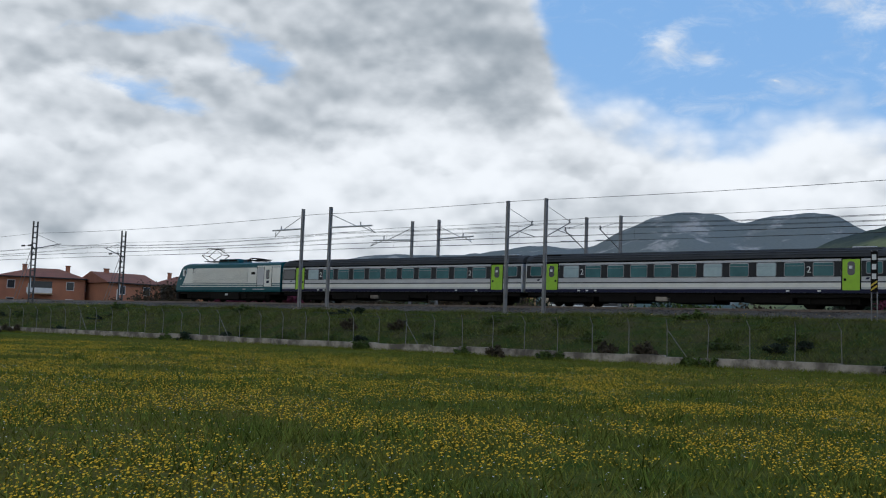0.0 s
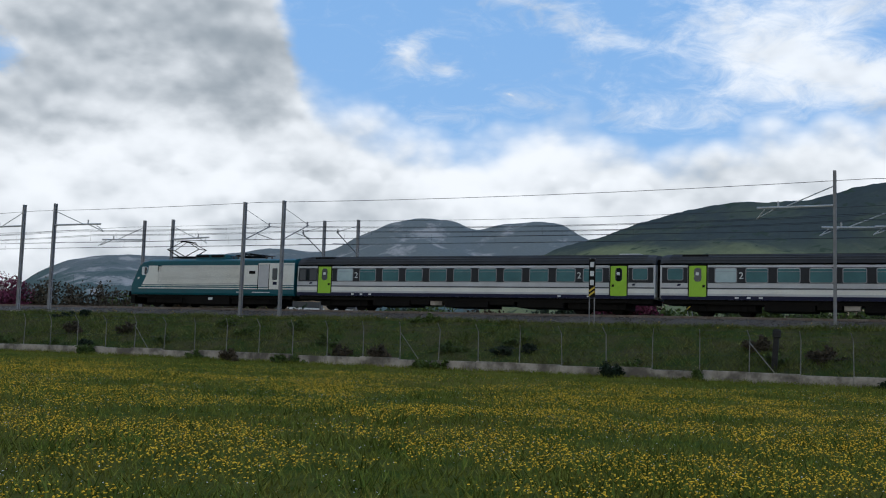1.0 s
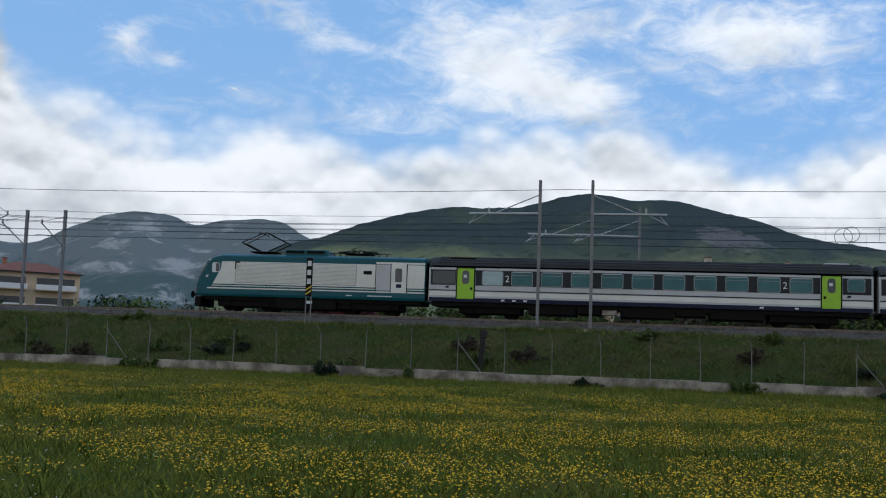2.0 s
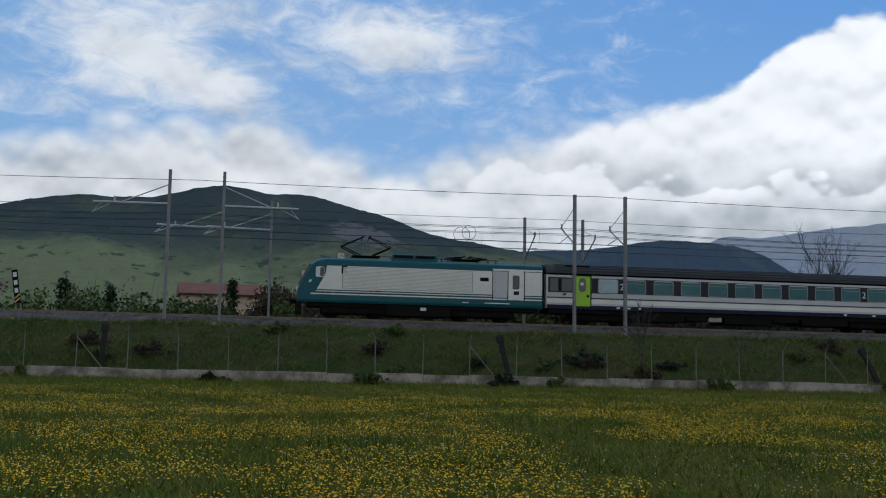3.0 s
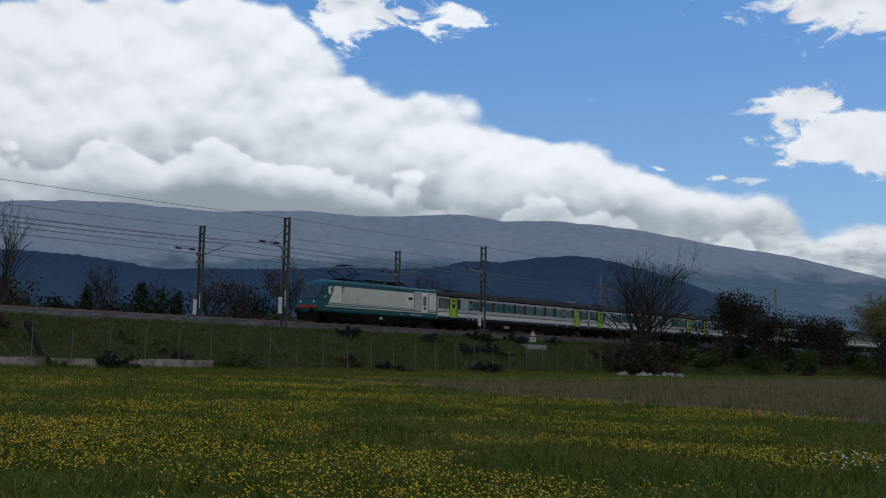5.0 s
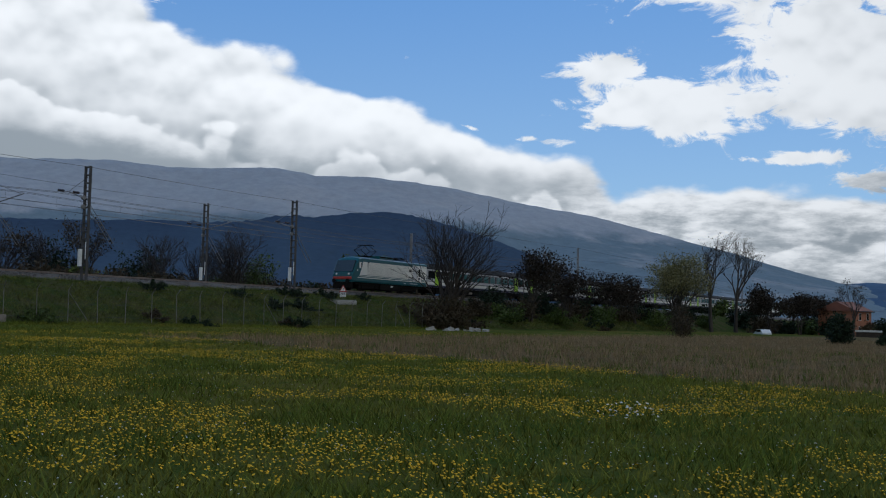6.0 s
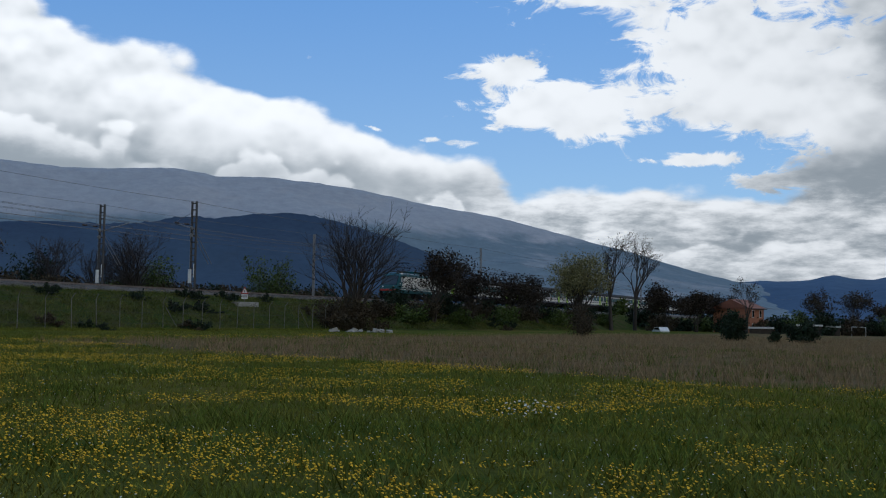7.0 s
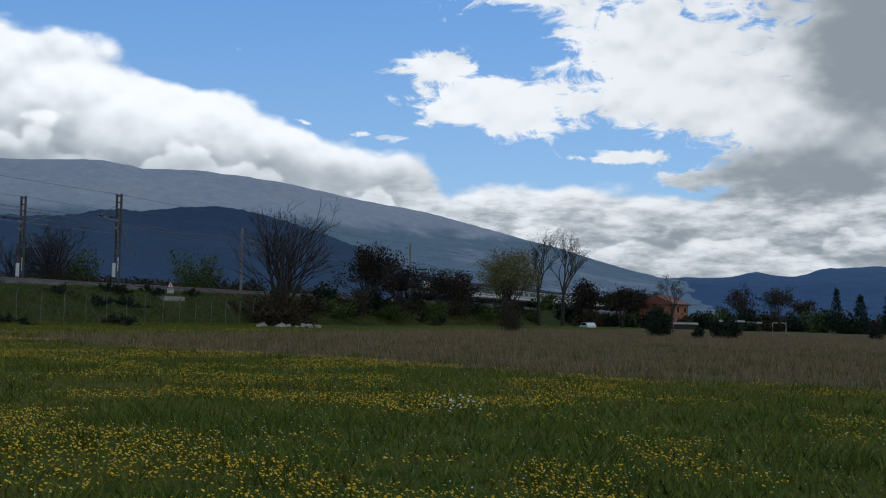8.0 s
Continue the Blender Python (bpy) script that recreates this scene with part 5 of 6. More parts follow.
# scrub on the plain behind the line, from a few grown once
SCRUB = [bush("scrub_bush", text, *at(a, 118), w, h, 950 + i, leaf, 2600, 0.19, "scrub behind the line")
         for i, (a, w, h, leaf, text) in enumerate(((46.0, 10, 5.5, M_LEAF_RUST, "brown twiggy scrub bush on the plain"), (50.0, 9, 5.0, M_LEAF_GREEN, "green scrub bush on the plain"),
                                                    (56.0, 11, 6.0, M_LEAF_DARK, "dark scrub bush on the plain"), (53.0, 10, 4.6, M_LEAF_RUST, "brown twiggy scrub bush on the plain")))]
TALL = [bush("tall_shrub", text, *at(a, 112), 8.5, h, 970 + i, leaf, 4200, 0.17, "tall shrubs behind the line")
        for i, (a, h, leaf, text) in enumerate(((43.0, 7.8, M_LEAF_RUST, "tall brown leafless shrub behind the railway"), (57.5, 7.4, M_LEAF_GREEN, "tall green shrub behind the railway"), (60.0, 8.2, M_LEAF_RUST, "tall brown leafless shrub behind the railway")))]
scrub_rng = random.Random(77)
for a in np.concatenate([np.arange(38.5, 67.0, 1.0), np.arange(-9.5, 6.0, 1.6), np.array([-12.2, -13.6, -15.0, -19.2])]):
    s, p = at(a + scrub_rng.uniform(-0.4, 0.4), scrub_rng.uniform(94, 128))
    copy_thing(TALL[scrub_rng.choice((0, 0, 1, 2, 2))], TR @ pose(s, p, ground_at(s, p) - 0.2, 0, 0, scrub_rng.uniform(0, 360)))
for i, a in enumerate(np.arange(-23.0, 103.0, 1.25)):
    p = scrub_rng.uniform(92, 150) if a < 80 else scrub_rng.uniform(96, 115)
    s, p = at(a + scrub_rng.uniform(-0.5, 0.5), p)
    copy_thing(SCRUB[scrub_rng.choice((0, 0, 1, 2, 3, 3))], TR @ pose(s, p, ground_at(s, p) - 0.2, 0, 0, scrub_rng.uniform(0, 360)))


# ---- the meadow: blades, flowers, dry stems ----
def sprinkle(count, r0, r1, power, seed, keep):
    """Random places before the camera's side of the wall, thinning out with distance."""
    nr = np.random.default_rng(seed)
    a = np.radians(nr.uniform(-27, 137, count) + HEADING)
    u = nr.uniform(0, 1, count)
    e = 2 - power
    r = (r0 ** e + u * (r1 ** e - r0 ** e)) ** (1 / e)
    s, p = r * np.sin(a), r * np.cos(a)
    ok = keep(s, p, nr)
    return s[ok], p[ok], r[ok], nr


def dryness(s, p):
    n = np.array([noise.noise((x * 0.13, y * 0.13, 9)) for x, y in zip(s, p)])
    return (s - 0.22 * p + n * 4 > 28.5) & (p < 38)


def blades(name, label, s, p, nr, mat, tall, wide, per, lean=0.5, spread=0.08):
    n = len(s)
    z = field_z(s, p) + np.array([wobble(x, y) for x, y in zip(s, p)])
    base = np.repeat(np.stack([s, p, z - 0.01], 1), per, 0) + nr.normal(0, spread, (n * per, 3)) * np.array([1, 1, 0])
    m = n * per
    h = tall * nr.uniform(0.45, 1.25, m)
    ang = nr.uniform(0, math.pi, m)
    w = np.stack([np.cos(ang), np.sin(ang), 0 * ang], 1) * wide
    tip = base + np.stack([nr.normal(0, lean, m) * h, nr.normal(0, lean, m) * h, h], 1)
    v = np.stack([base - w, base + w, tip], 1).reshape(-1, 3)
    f = np.arange(3 * m).reshape(-1, 3)
    ob = tri_mesh(name, v, f, mat)
    ob.matrix_world = TR
    return tagged(ob, label, "grass", kind="stuff")


def heads(name, label, s, p, nr, mat, size, tall, bank=False):
    """Round open flower heads on the grass, slightly domed and tilted."""
    n = len(s)
    z = ground_profile(s, p) if bank else field_z(s, p) + np.array([wobble(x, y) for x, y in zip(s, p)])
    c = np.stack([s, p, z + tall * nr.uniform(0.5, 1.3, n)], 1)
    nn = np.stack([nr.normal(0, 0.35, n), nr.normal(-0.25, 0.35, n), np.ones(n)], 1)
    nn /= np.linalg.norm(nn, axis=1)[:, None]
    u = np.cross(nn, np.array([[0.3, 1.0, 0.1]]))
    u /= np.linalg.norm(u, axis=1)[:, None]
    w = np.cross(nn, u)
    r = size * nr.uniform(0.7, 1.25, (n, 1))
    ring = [c + nn * r * 0.45] + [c + (u * math.cos(k * math.pi / 2) + w * math.sin(k * math.pi / 2)) * r for k in range(4)]
    v = np.stack(ring, 1).reshape(-1, 3)
    f = (np.arange(n)[:, None, None] * 5 + np.array([[0, k + 1, (k + 1) % 4 + 1] for k in range(4)])[None]).reshape(-1, 3)
    ob = tri_mesh(name, v, f, mat)
    ob.matrix_world = TR
    return tagged(ob, label, "flowers", kind="stuff")


def bearing(s, p):
    return np.degrees(np.arctan2(s, p)) - HEADING


def patches(s, p, scale, z, lo, nr, soft=0.25):
    n = np.array([noise.fractal((x * scale, y * scale, z), 0.55, 2.4, 4) for x, y in zip(s, p)])
    return n + nr.uniform(-soft, soft, len(s)) > lo


s, p, r, nr = sprinkle(160000, 6.5, 100, 0.85, 21, lambda s, p, q: (p < 56.8) & ~dryness(s, p))
blades("grass", "short green meadow grass", s, p, nr, M_BLADE, 0.12, 0.011, 4, 0.6, 0.10)
s, p, r, nr = sprinkle(60000, 22, 150, 0.9, 22, lambda s, p, q: (p < 50) & dryness(s, p))
blades("dry_grass", "tall dry brown grass", s, p, nr, M_DRY, 0.36, 0.013, 4, 0.35, 0.16)
s, p, r, nr = sprinkle(26000, 6.5, 70, 0.8, 23, lambda s, p, q: (p < 56.8) & patches(s, p, 0.42, 3.0, 0.22, q))
blades("grass_tufts", "taller dark green tufts in the meadow", s, p, nr, M_TUFT, 0.24, 0.012, 9, 0.5, 0.14)
s, p, r, nr = sprinkle(620000, 6.5, 80, 0.55, 24, lambda s, p, q: (p < 32 + q.uniform(0, 16, len(p))) & ~dryness(s, p) & patches(s, p, 0.26, 5.0, -0.06 + 0.10 * np.clip((bearing(s, p) - 30) / 50, 0, 1) + 0.42 * np.clip((bearing(s, p) - 104) / 20, 0, 1), q, 0.15))
heads("dandelions", "yellow dandelions scattered over the meadow", s, p, nr, M_FLOWER, 0.0150, 0.115)
s, p, r, nr = sprinkle(26000, 6.5, 50, 0.7, 25, lambda s, p, q: (p < 55) & ~dryness(s, p) & patches(s, p, 0.22, 8.0, 0.12, q, 0.4))
heads("daisies", "small white daisies in the meadow", s, p, nr, M_DAISY, 0.010, 0.10)
s, p = polar(108.6, 16.5)
nr = np.random.default_rng(31)
heads("white_flowers", "clump of white flowers in the grass", s + nr.normal(0, 0.22, 46), p + nr.normal(0, 0.3, 46), nr, M_DAISY, 0.022, 0.26)
nr = np.random.default_rng(35)
k = 5200
blades("wall_weeds", "rough grass and weeds along the foot of the wall", nr.uniform(-118, 96, k), nr.uniform(56.1, 56.95, k), nr, M_BLADE, 0.24, 0.016, 7, 0.5, 0.12)
nr = np.random.default_rng(41)
n = 42000
s, p = nr.uniform(-118, 190, n), nr.uniform(57.4, 66.0, n)


def bank_blades():
    z = ground_profile(s, p)
    base = np.repeat(np.stack([s, p, z - 0.02], 1), 5, 0) + nr.normal(0, 0.14, (n * 5, 3)) * np.array([1, 1, 0])
    m = len(base)
    clump = np.repeat(np.array([0.5 + 0.9 * max(0, noise.noise((x * 0.25, y * 0.5, 2)) + 0.3) for x, y in zip(s, p)]), 5)
    h = 0.34 * clump * nr.uniform(0.4, 1.3, m)
    ang = nr.uniform(0, math.pi, m)
    w = np.stack([np.cos(ang), np.sin(ang), 0 * ang], 1) * 0.022
    tip = base + np.stack([nr.normal(0, 0.9, m) * h, nr.normal(0, 0.9, m) * h, h], 1)
    ob = tri_mesh("bank_grass", np.stack([base - w, base + w, tip], 1).reshape(-1, 3), np.arange(3 * m).reshape(-1, 3), M_WEED)
    ob.matrix_world = TR
    tagged(ob, "rough dark grass and weeds on the railway bank", "grass", kind="stuff")


bank_blades()
k = nr.integers(0, n, 2600)
ob = heads("bank_flowers", "scattered yellow flowers on the railway bank", s[k][p[k] > 63], p[k][p[k] > 63], nr, M_FLOWER, 0.03, 0.3, True)


# ---- buildings ----
M_OCHRE = material("ochre_plaster", (0.50, 0.30, 0.13), (0.42, 0.25, 0.11), 0.9, scale=0.5, grain=6.0)
M_ORANGE = material("orange_brown_plaster", (0.40, 0.165, 0.088), (0.29, 0.12, 0.07), 0.9, scale=0.5, grain=6.0)
M_CREAM = material("cream_plaster", (0.55, 0.42, 0.28), (0.46, 0.35, 0.23), 0.9, scale=0.5, grain=6.0)
M_TILE = material("red_brown_roof_tiles", (0.26, 0.095, 0.055), (0.17, 0.065, 0.042), 0.9, scale=0.7, grain=5.0, bump=0.4)
M_PANE = material("dark_window_pane", (0.03, 0.035, 0.04), None, 0.15)
M_LIME_WASH = material("pale_village_plaster", (0.62, 0.55, 0.45), (0.45, 0.38, 0.30), 0.9, scale=0.05, grain=0.5)
M_STONE = material("pale_broken_concrete", (0.42, 0.40, 0.37), (0.26, 0.25, 0.22), 0.9, scale=1.5, grain=12.0)
M_STAKE = material("charred_dark_wood", (0.020, 0.017, 0.014), None, 0.9)
M_SHED = material("pale_sheet_roof", (0.62, 0.62, 0.60), (0.45, 0.45, 0.43), 0.5, scale=0.8)


def house(name, label, az_deg, d, wide, deep, eaves, rise, wall_mat, turn=0.0, floors=3, bays=3, balcony=(), chimneys=1, hip=True, base=None):
    """A plastered house with a tiled roof, windows in rows, balconies and chimneys; it faces the line."""
    s, p = polar(az_deg, d)
    z0 = float(ground_profile(s, p)) - 0.2 if base is None else base
    e = empty(name, TR @ pose(s, p, z0, 0, 0, turn - az_deg - HEADING), label, "house")
    boxed("wall", wall_mat, e, -wide / 2, wide / 2, -deep / 2, deep / 2, 0, eaves)
    o = 0.45
    bm = bmesh.new()
    c = [bm.verts.new(v) for v in ((-wide / 2 - o, -deep / 2 - o, eaves - 0.05), (wide / 2 + o, -deep / 2 - o, eaves - 0.05), (wide / 2 + o, deep / 2 + o, eaves - 0.05), (-wide / 2 - o, deep / 2 + o, eaves - 0.05))]
    k = min(deep / 2, wide / 2 * 0.7) if hip else -o
    r = [bm.verts.new((-wide / 2 + k, 0, eaves + rise)), bm.verts.new((wide / 2 - k, 0, eaves + rise))]
    for f in ((c[0], c[1], r[1], r[0]), (c[2], c[3], r[0], r[1]), (c[1], c[2], r[1]), (c[3], c[0], r[0]), (c[3], c[2], c[1], c[0])):
        bm.faces.new(f)
    bmesh.ops.recalc_face_normals(bm, faces=bm.faces)
    part("roof", bm, M_TILE, e)
    bm = bmesh.new()
    box(bm, -wide / 2 - o, wide / 2 + o, -deep / 2 - o - 0.08, -deep / 2 - o + 0.04, eaves - 0.16, eaves + 0.02)
    part("gutter", bm, M_BAND, e)
    for i in range(chimneys):
        x = (-0.25 + 0.5 * i) * wide
        ch = boxed("chimney", M_ORANGE, e, x - 0.35, x + 0.35, -0.6, 0.1, eaves + rise * 0.4, eaves + rise + 0.5)
        boxed("cap", M_TILE, ch, x - 0.45, x + 0.45, -0.7, 0.2, eaves + rise + 0.5, eaves + rise + 0.62)
    fh = eaves / floors
    for f in range(floors):
        for b in range(bays):
            x, z = -wide / 2 + (b + 0.5) * wide / bays, f * fh + fh * 0.32
            wide_open = (f, b) in balcony
            ww = wide / bays * (0.78 if wide_open else 0.24)
            w = boxed("window", M_PLATE if not wide_open else wall_mat, e, x - ww / 2 - 0.08, x + ww / 2 + 0.08, -deep / 2 - 0.04, -deep / 2 + 0.05, z - 0.08, z + 1.4)
            boxed("pane", M_PANE, w, x - ww / 2, x + ww / 2, -deep / 2 - 0.06, -deep / 2 - 0.03, z, z + 1.32)
            if wide_open:
                bal = boxed("balcony", M_CREAM, e, x - ww / 2 - 0.2, x + ww / 2 + 0.2, -deep / 2 - 1.3, -deep / 2, z - 0.9, z - 0.72)
                boxed("parapet", M_PLATE, bal, x - ww / 2 - 0.2, x + ww / 2 + 0.2, -deep / 2 - 1.32, -deep / 2 - 1.2, z - 0.72, z + 0.15)
    for y in np.arange(-deep / 2 + 2, deep / 2 - 1, 3.2):
        for f in range(1, floors):
            w = boxed("window", M_PLATE, e, wide / 2 - 0.05, wide / 2 + 0.04, y - 0.58, y + 0.58, f * fh + fh * 0.3, f * fh + fh * 0.3 + 1.4)
            boxed("pane", M_PANE, w, wide / 2 + 0.03, wide / 2 + 0.06, y - 0.5, y + 0.5, f * fh + fh * 0.33, f * fh + fh * 0.3 + 1.32)
    return e


house("house", "orange plastered house with hipped red tile roof and balcony", -20.0, 205, 14.5, 11, 9.0, 1.8, M_ORANGE, -8, 3, 3, ((2, 1), (1, 1)), 2)
house("house", "orange plastered house with low red tile roof", -16.6, 200, 9.0, 14, 8.4, 2.0, M_ORANGE, 24, 3, 2, (), 1, False)
house("house", "brown plastered house with red tile roof and chimney", -13.2, 212, 13.0, 11, 9.0, 1.9, M_ORANGE, 4, 3, 3, (), 2)
house("house", "dark plastered house with red tile roof", -23.4, 190, 7.0, 10, 8.0, 1.7, M_ORANGE, -6, 3, 2, (), 1)
house("apartment_house", "cream apartment house with long balconies and red tile roof", 7.6, 205, 16.0, 12, 13.4, 2.0, M_CREAM, 6, 4, 2, ((3, 0), (3, 1), (2, 0), (2, 1)), 1)
house("apartment_house", "tall ochre plastered apartment block", 1.6, 160, 6.5, 9, 11.4, 0.5, M_OCHRE, 14, 4, 2, (), 0)
house("apartment_house", "tall ochre plastered apartment block", 3.9, 172, 4.5, 8, 11.8, 0.5, M_OCHRE, 14, 4, 1, (), 0)
house("farm_building", "low brown farm building with tiled roof", 36.2, 150, 10.5, 8, 9.0, 1.7, M_CREAM, 5, 2, 3, (), 0, False)
house("house", "orange brick house with gable roof behind trees", 119.5, 232, 6.2, 8, 5.2, 1.9, M_ORANGE, 62, 2, 2, (), 0, False)


def on_hill(name, az_deg, el_deg):
    """The place where a line of sight of that bearing and height meets a hill."""
    d, azs, rs, zs = HILLS[name]
    row = zs[int(np.argmin(np.abs(azs - az_deg)))]
    k = int(np.argmax((row - EYE) / (rs * d) > math.tan(radians(el_deg))))
    return Vector((math.sin(radians(az_deg)) * rs[k] * d, math.cos(radians(az_deg)) * rs[k] * d, row[k]))


def village_house(label, pos, wide, deep, tall, tower=False, name="village_house"):
    e = empty(name, Matrix.Translation(pos) @ pose(0, 0, -2, 0, 0, rng.uniform(-40, 10)), label, "house", "" if tower else "village houses")
    boxed("wall", M_LIME_WASH, e, -wide / 2, wide / 2, -deep / 2, deep / 2, -2, tall)
    bm = bmesh.new()
    if tower:
        box(bm, -wide * 0.6, wide * 0.6, -deep * 0.6, deep * 0.6, tall, tall + 1.2)
    else:
        extrude(bm, [(-wide / 2 - 0.5, tall), (wide / 2 + 0.5, tall), (0, tall + wide * 0.18)], -deep / 2 - 0.5, deep / 2 + 0.5)
    part("roof", bm, M_TILE, e)
    for i in range(2):
        for f in range(int(tall // 6)):
            x = (-0.25 + 0.5 * i) * wide
            boxed("window", M_PANE, e, x - 0.9, x + 0.9, -deep / 2 - 0.08, -deep / 2 + 0.05, 2.2 + f * 6, 4.6 + f * 6)
    return e


for i in range(22):
    a = 46.8 + i * 0.155 + rng.uniform(-0.05, 0.05)
    village_house("pale stone house of a hillside village", on_hill("hill_meadow", a, 4.75 - 0.028 * i + rng.uniform(-0.10, 0.10)), rng.uniform(8, 15), rng.uniform(8, 12), rng.uniform(6, 11))
village_house("slender pale bell tower of a hillside village", on_hill("hill_meadow", 49.9, 4.2), 5, 5, 20, True, "bell_tower")
for a, w, h in ((40.6, 22, 13), (41.2, 30, 20), (41.9, 26, 15), (43.1, 44, 14), (43.8, 22, 11)):
    village_house("large tan convent wing among trees", on_hill("hill_meadow", a, 4.35), w, 18, h, name="convent_wing")
village_house("square pale bell tower beside a convent", on_hill("hill_meadow", 42.3, 4.35), 9, 9, 40, True, "bell_tower")
for i in range(9):
    a = rng.uniform(42, 56)
    village_house("pale farmhouse scattered on a green hillside", on_hill("hill_meadow", a, rng.uniform(3.6, 5.3)), rng.uniform(7, 13), rng.uniform(7, 10), rng.uniform(4, 7))

# ---- small things along the line and in the field ----
def marker_board(s, p, tilt=0.0):
    e = empty("marker_board", TR @ pose(s, p, rail_z(s) - 1.0, 0, tilt, 0), "tall dark railway marker board on two thin posts", "sign", "marker boards")
    for x in (-0.16, 0.16):
        part("post", rod(bmesh.new(), (x, 0, -0.3), (x, 0, 4.3), 0.035), M_POLE, e)
    b = boxed("board", M_BLACK, e, -0.2, 0.2, -0.06, -0.02, 1.9, 4.25, 0.01)
    for z in (3.75, 3.2, 2.65):
        boxed("bar", M_PLATE, b, -0.12, 0.12, -0.075, -0.06, z, z + 0.32)
    for k in range(2):
        part("stripe", extrude(bmesh.new(), [(-0.18, 1.95 + 0.26 * k), (0.18, 2.2 + 0.26 * k), (0.18, 2.32 + 0.26 * k), (-0.18, 2.07 + 0.26 * k)], -0.075, -0.06), M_YELLOW, b)


marker_board(-20.6, 64.4)
marker_board(-17.6, 79.0, -9)


def warning_sign():
    s, p = 88.4, 62.6
    e = empty("warning_sign", TR @ pose(s, p, ground_profile(s, p), 0, 0, -50) @ Matrix.Diagonal((0.72, 0.72, 0.72, 1)), "white triangular warning sign with red rim on a post", "sign")
    part("post", rod(bmesh.new(), (0, 0, -0.4), (0, 0, 2.3), 0.035), M_POLE, e)
    t = part("triangle", extrude(bmesh.new(), [(-0.52, 1.45), (0.52, 1.45), (0, 2.4)], -0.06, -0.04), M_RED, e)
    part("face", extrude(bmesh.new(), [(-0.36, 1.55), (0.36, 1.55), (0, 2.2)], -0.075, -0.06), M_PLATE, t)
    part("mark", extrude(bmesh.new(), [(-0.05, 1.65), (0.05, 1.65), (0.05, 1.95), (-0.05, 1.95)], -0.085, -0.075), M_BLACK, t)
    q = boxed("plate", M_PLATE, e, -0.42, 0.42, -0.06, -0.04, 0.75, 1.35)
    for z in (0.85, 1.03, 1.2):
        boxed("bar", M_BLACK, q, -0.32, 0.32, -0.07, -0.06, z, z + 0.06)
    k = empty("plinth", TR @ pose(s, p - 0.1, ground_profile(s, p - 0.1)), "long pale concrete slab under a sign", "slab")
    boxed("slab", M_STONE, k, -1.7, 1.7, -0.4, 0.4, -0.2, 0.28, 0.03)


warning_sign()


def rubble():
    r = random.Random(5)
    s0, p0 = polar(100.2, 103)
    for i in range(13):
        s, p = s0 + (i - 6) * 0.42 + r.uniform(-0.3, 0.3), p0 + r.uniform(-0.8, 0.8) - 0.25 * (i - 6)
        bm = bmesh.new()
        w, d, h = r.uniform(0.35, 0.9), r.uniform(0.3, 0.5), r.uniform(0.07, 0.20)
        box(bm, -w / 2, w / 2, -d / 2, d / 2, -h, h, 0.03)
        for v in bm.verts:
            v.co += Vector((r.uniform(-1, 1), r.uniform(-1, 1), r.uniform(-1, 1))) * 0.045
        ob = part("concrete_block", bm, M_STONE)
        ob.matrix_world = TR @ pose(s, p, ground_at(s, p) + h * 0.6, r.uniform(-18, 18), r.uniform(-25, 25), r.uniform(0, 180))
        tagged(ob, "broken pale concrete block dumped on the grass", "rubble", "concrete blocks")


rubble()
for a, lean in ((30.6, 4), (51.2, -14), (69.3, -28)):
    s, p = at(a, 58.6)
    bm = bmesh.new()
    box(bm, -0.14, 0.14, -0.08, 0.08, -0.3, 2.2, 0.03)
    box(bm, -0.2, 0.2, -0.12, 0.12, 1.75, 2.15, 0.04)
    ob = part("stake", bm, M_STAKE)
    ob.matrix_world = TR @ pose(s, p, ground_at(s, p), 0, lean, 0)
    tagged(ob, "dark weathered wooden stake leaning on the bank", "stake", "stakes on the bank")


def parked_car():
    s, p = polar(115.6, 196)
    e = empty("parked_car", TR @ pose(s, p, ground_at(s, p) - 0.62, 0, 0, math.degrees(math.atan2(p, s)) + 22), "white parked car half hidden by tall grass", "car")
    bm = extrude(bmesh.new(), [(-2.0, 0.3), (2.0, 0.3), (2.02, 0.75), (1.4, 0.92), (0.7, 1.42), (-1.2, 1.45), (-1.9, 0.95), (-2.03, 0.8)], -0.82, 0.82)
    part("body", bm, M_PLATE, e)
    for y in (-0.83, 0.81):
        part("side_window", extrude(bmesh.new(), [(-1.5, 0.98), (1.1, 0.98), (0.6, 1.36), (-1.1, 1.38)], y, y + 0.02), M_DARKGLASS, e)
        for x in (-1.25, 1.3):
            part("wheel", rod(bmesh.new(), (x, y, 0.31), (x, y + 0.02, 0.31), 0.31, n=16), M_BLACK, e)
    part("windscreen", extrude(bmesh.new(), [(0.74, 1.40), (1.38, 0.95), (1.42, 0.98), (0.78, 1.43)], -0.7, 0.7), M_DARKGLASS, e)


parked_car()


def shed(az_deg, d, wide, tall):
    s, p = polar(az_deg, d)
    e = empty("shed", TR @ pose(s, p, ground_at(s, p), 0, 0, -az_deg - HEADING), "low dark shed with a pale sheet roof", "shed", "sheds")
    boxed("wall", M_BARK, e, -wide / 2, wide / 2, -1.5, 1.5, -0.2, tall)
    part("roof", box(bmesh.new(), -wide / 2 - 0.2, wide / 2 + 0.2, -1.8, 1.8, tall, tall + 0.35), M_SHED, e)


shed(122.9, 226, 4.6, 1.7)
shed(124.0, 228, 2.6, 1.6)
shed(120.6, 222, 4.4, 1.0)


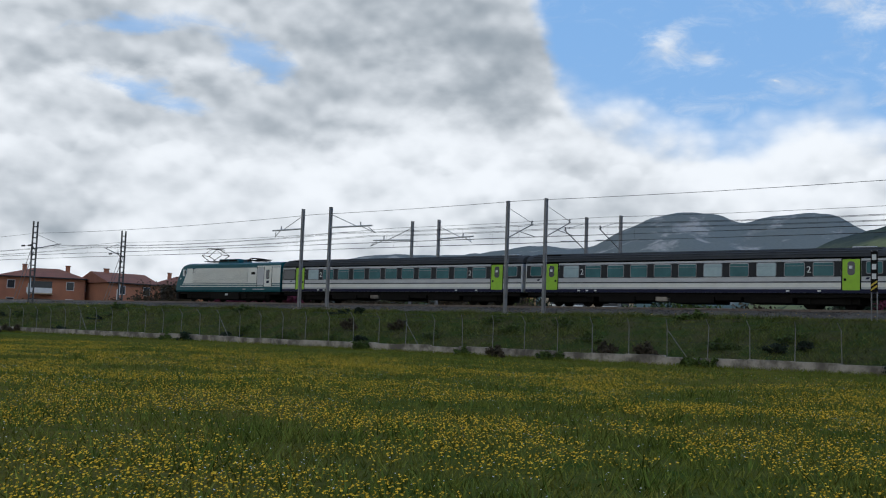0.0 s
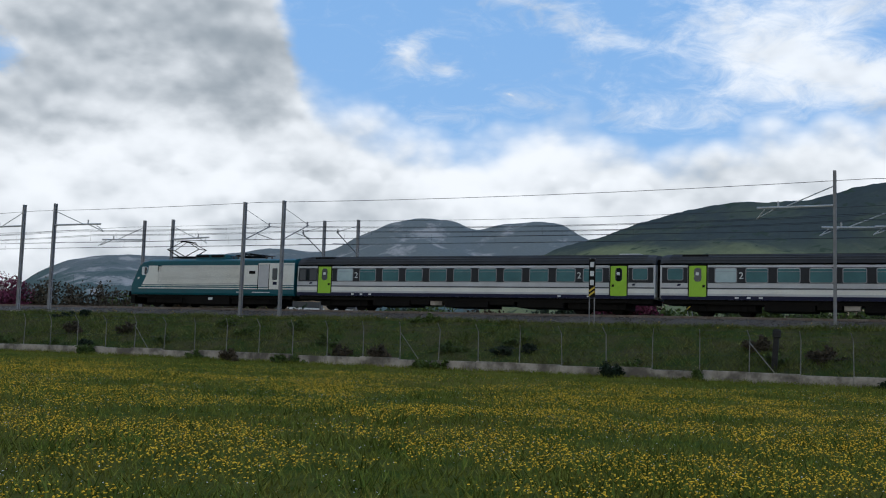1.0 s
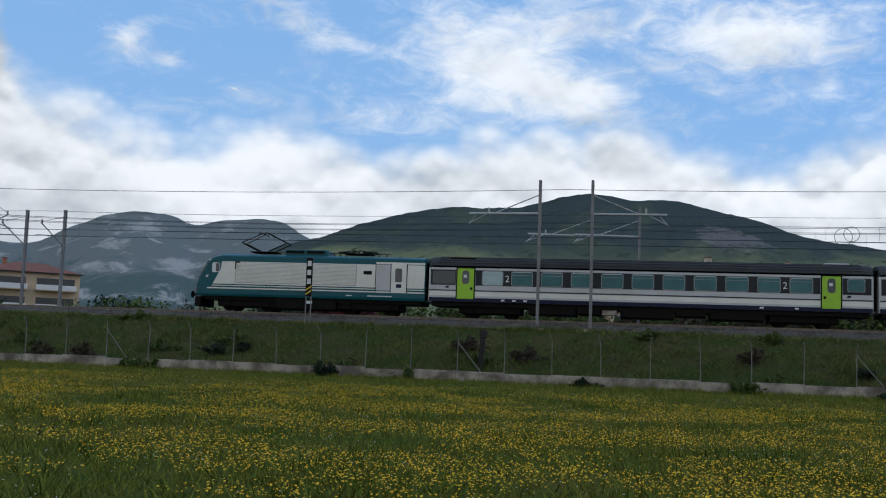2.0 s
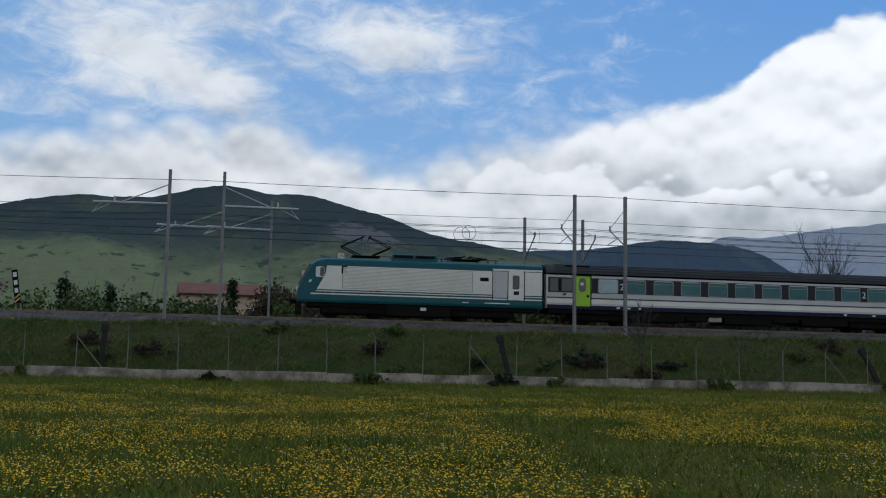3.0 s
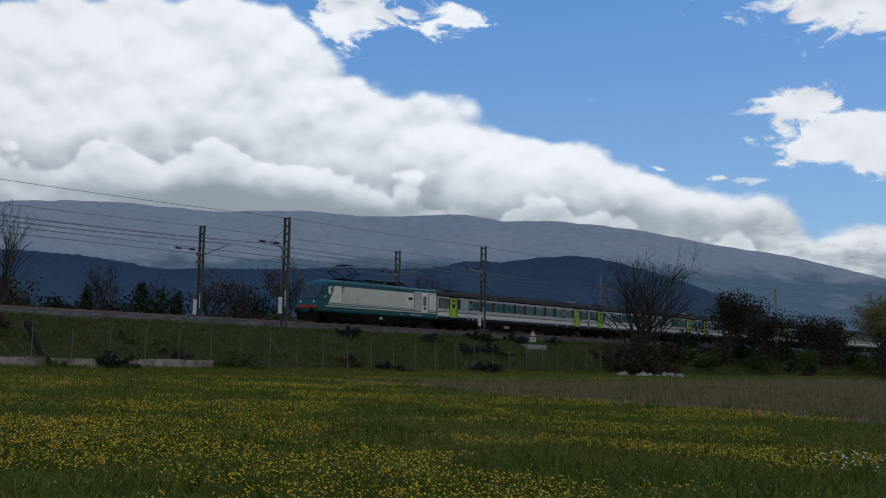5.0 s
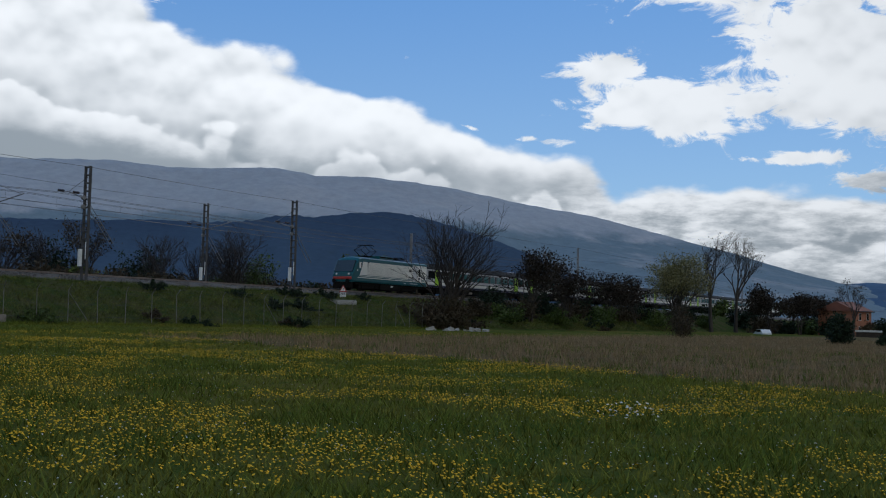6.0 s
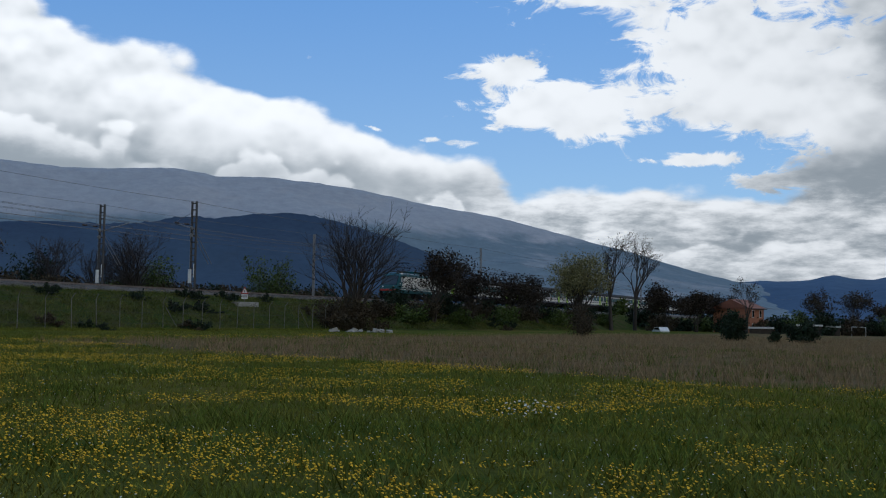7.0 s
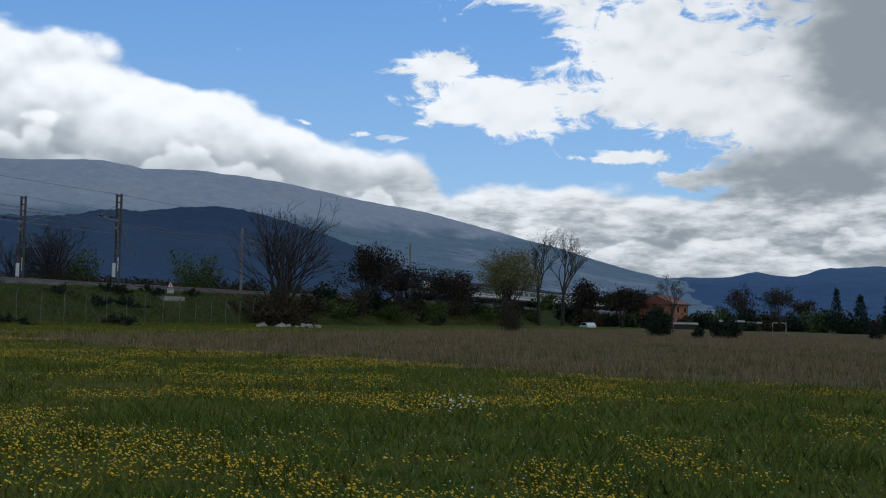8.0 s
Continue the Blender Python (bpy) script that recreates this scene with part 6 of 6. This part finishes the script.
def goal():
    s, p = polar(125.2, 232)
    e = empty("football_goal", TR @ pose(s, p, ground_at(s, p), 0, 0, -125 - HEADING), "small white football goal frame", "goal")
    for x in (-1.3, 1.3):
        part("upright", rod(bmesh.new(), (x, 0, -0.1), (x, 0, 1.8), 0.06), M_PLATE, e)
        part("back_stay", rod(bmesh.new(), (x, 0, 1.8), (x, 1.2, 0), 0.04), M_PLATE, e)
    part("crossbar", rod(bmesh.new(), (-1.3, 0, 1.8), (1.3, 0, 1.8), 0.06), M_PLATE, e)


goal()


def ballast_stones():
    """Loose stones on the near shoulder of the ballast."""
    nr = np.random.default_rng(61)
    n = 30000
    s, p = nr.uniform(-116, 150, n), nr.uniform(65.95, 67.35, n)
    z = rail_z(s) + np.interp(p, [66.0, 66.3, 66.7, 67.0], [-0.85, -0.62, -0.40, -0.20])
    r = nr.uniform(0.03, 0.075, (n, 1))
    c = np.stack([s, p, z], 1)
    dirs = np.array([[1, 0, 0], [0, 1, 0], [-1, 0, 0], [0, -1, 0], [0, 0, 0.8], [0, 0, -0.8]])
    turn = nr.uniform(0, 6.28, n)
    v = []
    for d in dirs:
        k = r * nr.uniform(0.7, 1.3, (n, 1))
        x, y = d[0] * np.cos(turn) - d[1] * np.sin(turn), d[0] * np.sin(turn) + d[1] * np.cos(turn)
        v.append(c + np.stack([x, y, np.full(n, d[2])], 1) * k)
    v = np.stack(v, 1).reshape(-1, 3)
    f = np.array([[0, 1, 4], [1, 2, 4], [2, 3, 4], [3, 0, 4], [1, 0, 5], [2, 1, 5], [3, 2, 5], [0, 3, 5]])
    ob = tri_mesh("ballast_stones", v, (np.arange(n)[:, None, None] * 6 + f[None]).reshape(-1, 3), M_STONES)
    ob.matrix_world = TR
    tagged(ob, "loose grey and brown ballast stones", "stones", kind="stuff")


M_STONES = material("loose_ballast", (0.15, 0.135, 0.12), (0.08, 0.07, 0.06), 0.95, scale=0.6, grain=3.0, spread=0.5, spec=0.1)
ballast_stones()


# ---- what moves: the train runs along the near track at a steady speed ----
def motions():
    # seconds, and how far the locomotive's nose has come along the line
    run = [(0.0, -89.7), (0.5, -74.85), (1.5, -44.75), (3.0, 0.6), (4.0, 31.4), (5.0, 63.4), (6.5, 113.0), (7.0, 129.4), (8.0, 162.0)]
    for ob, x in TRAIN:
        walk(ob, [(t, TR @ pose(s + x, NEAR_TRACK, rail_z(s + x), 0, -math.degrees(math.atan(GRADE)), 0)) for t, s in run])


motions()
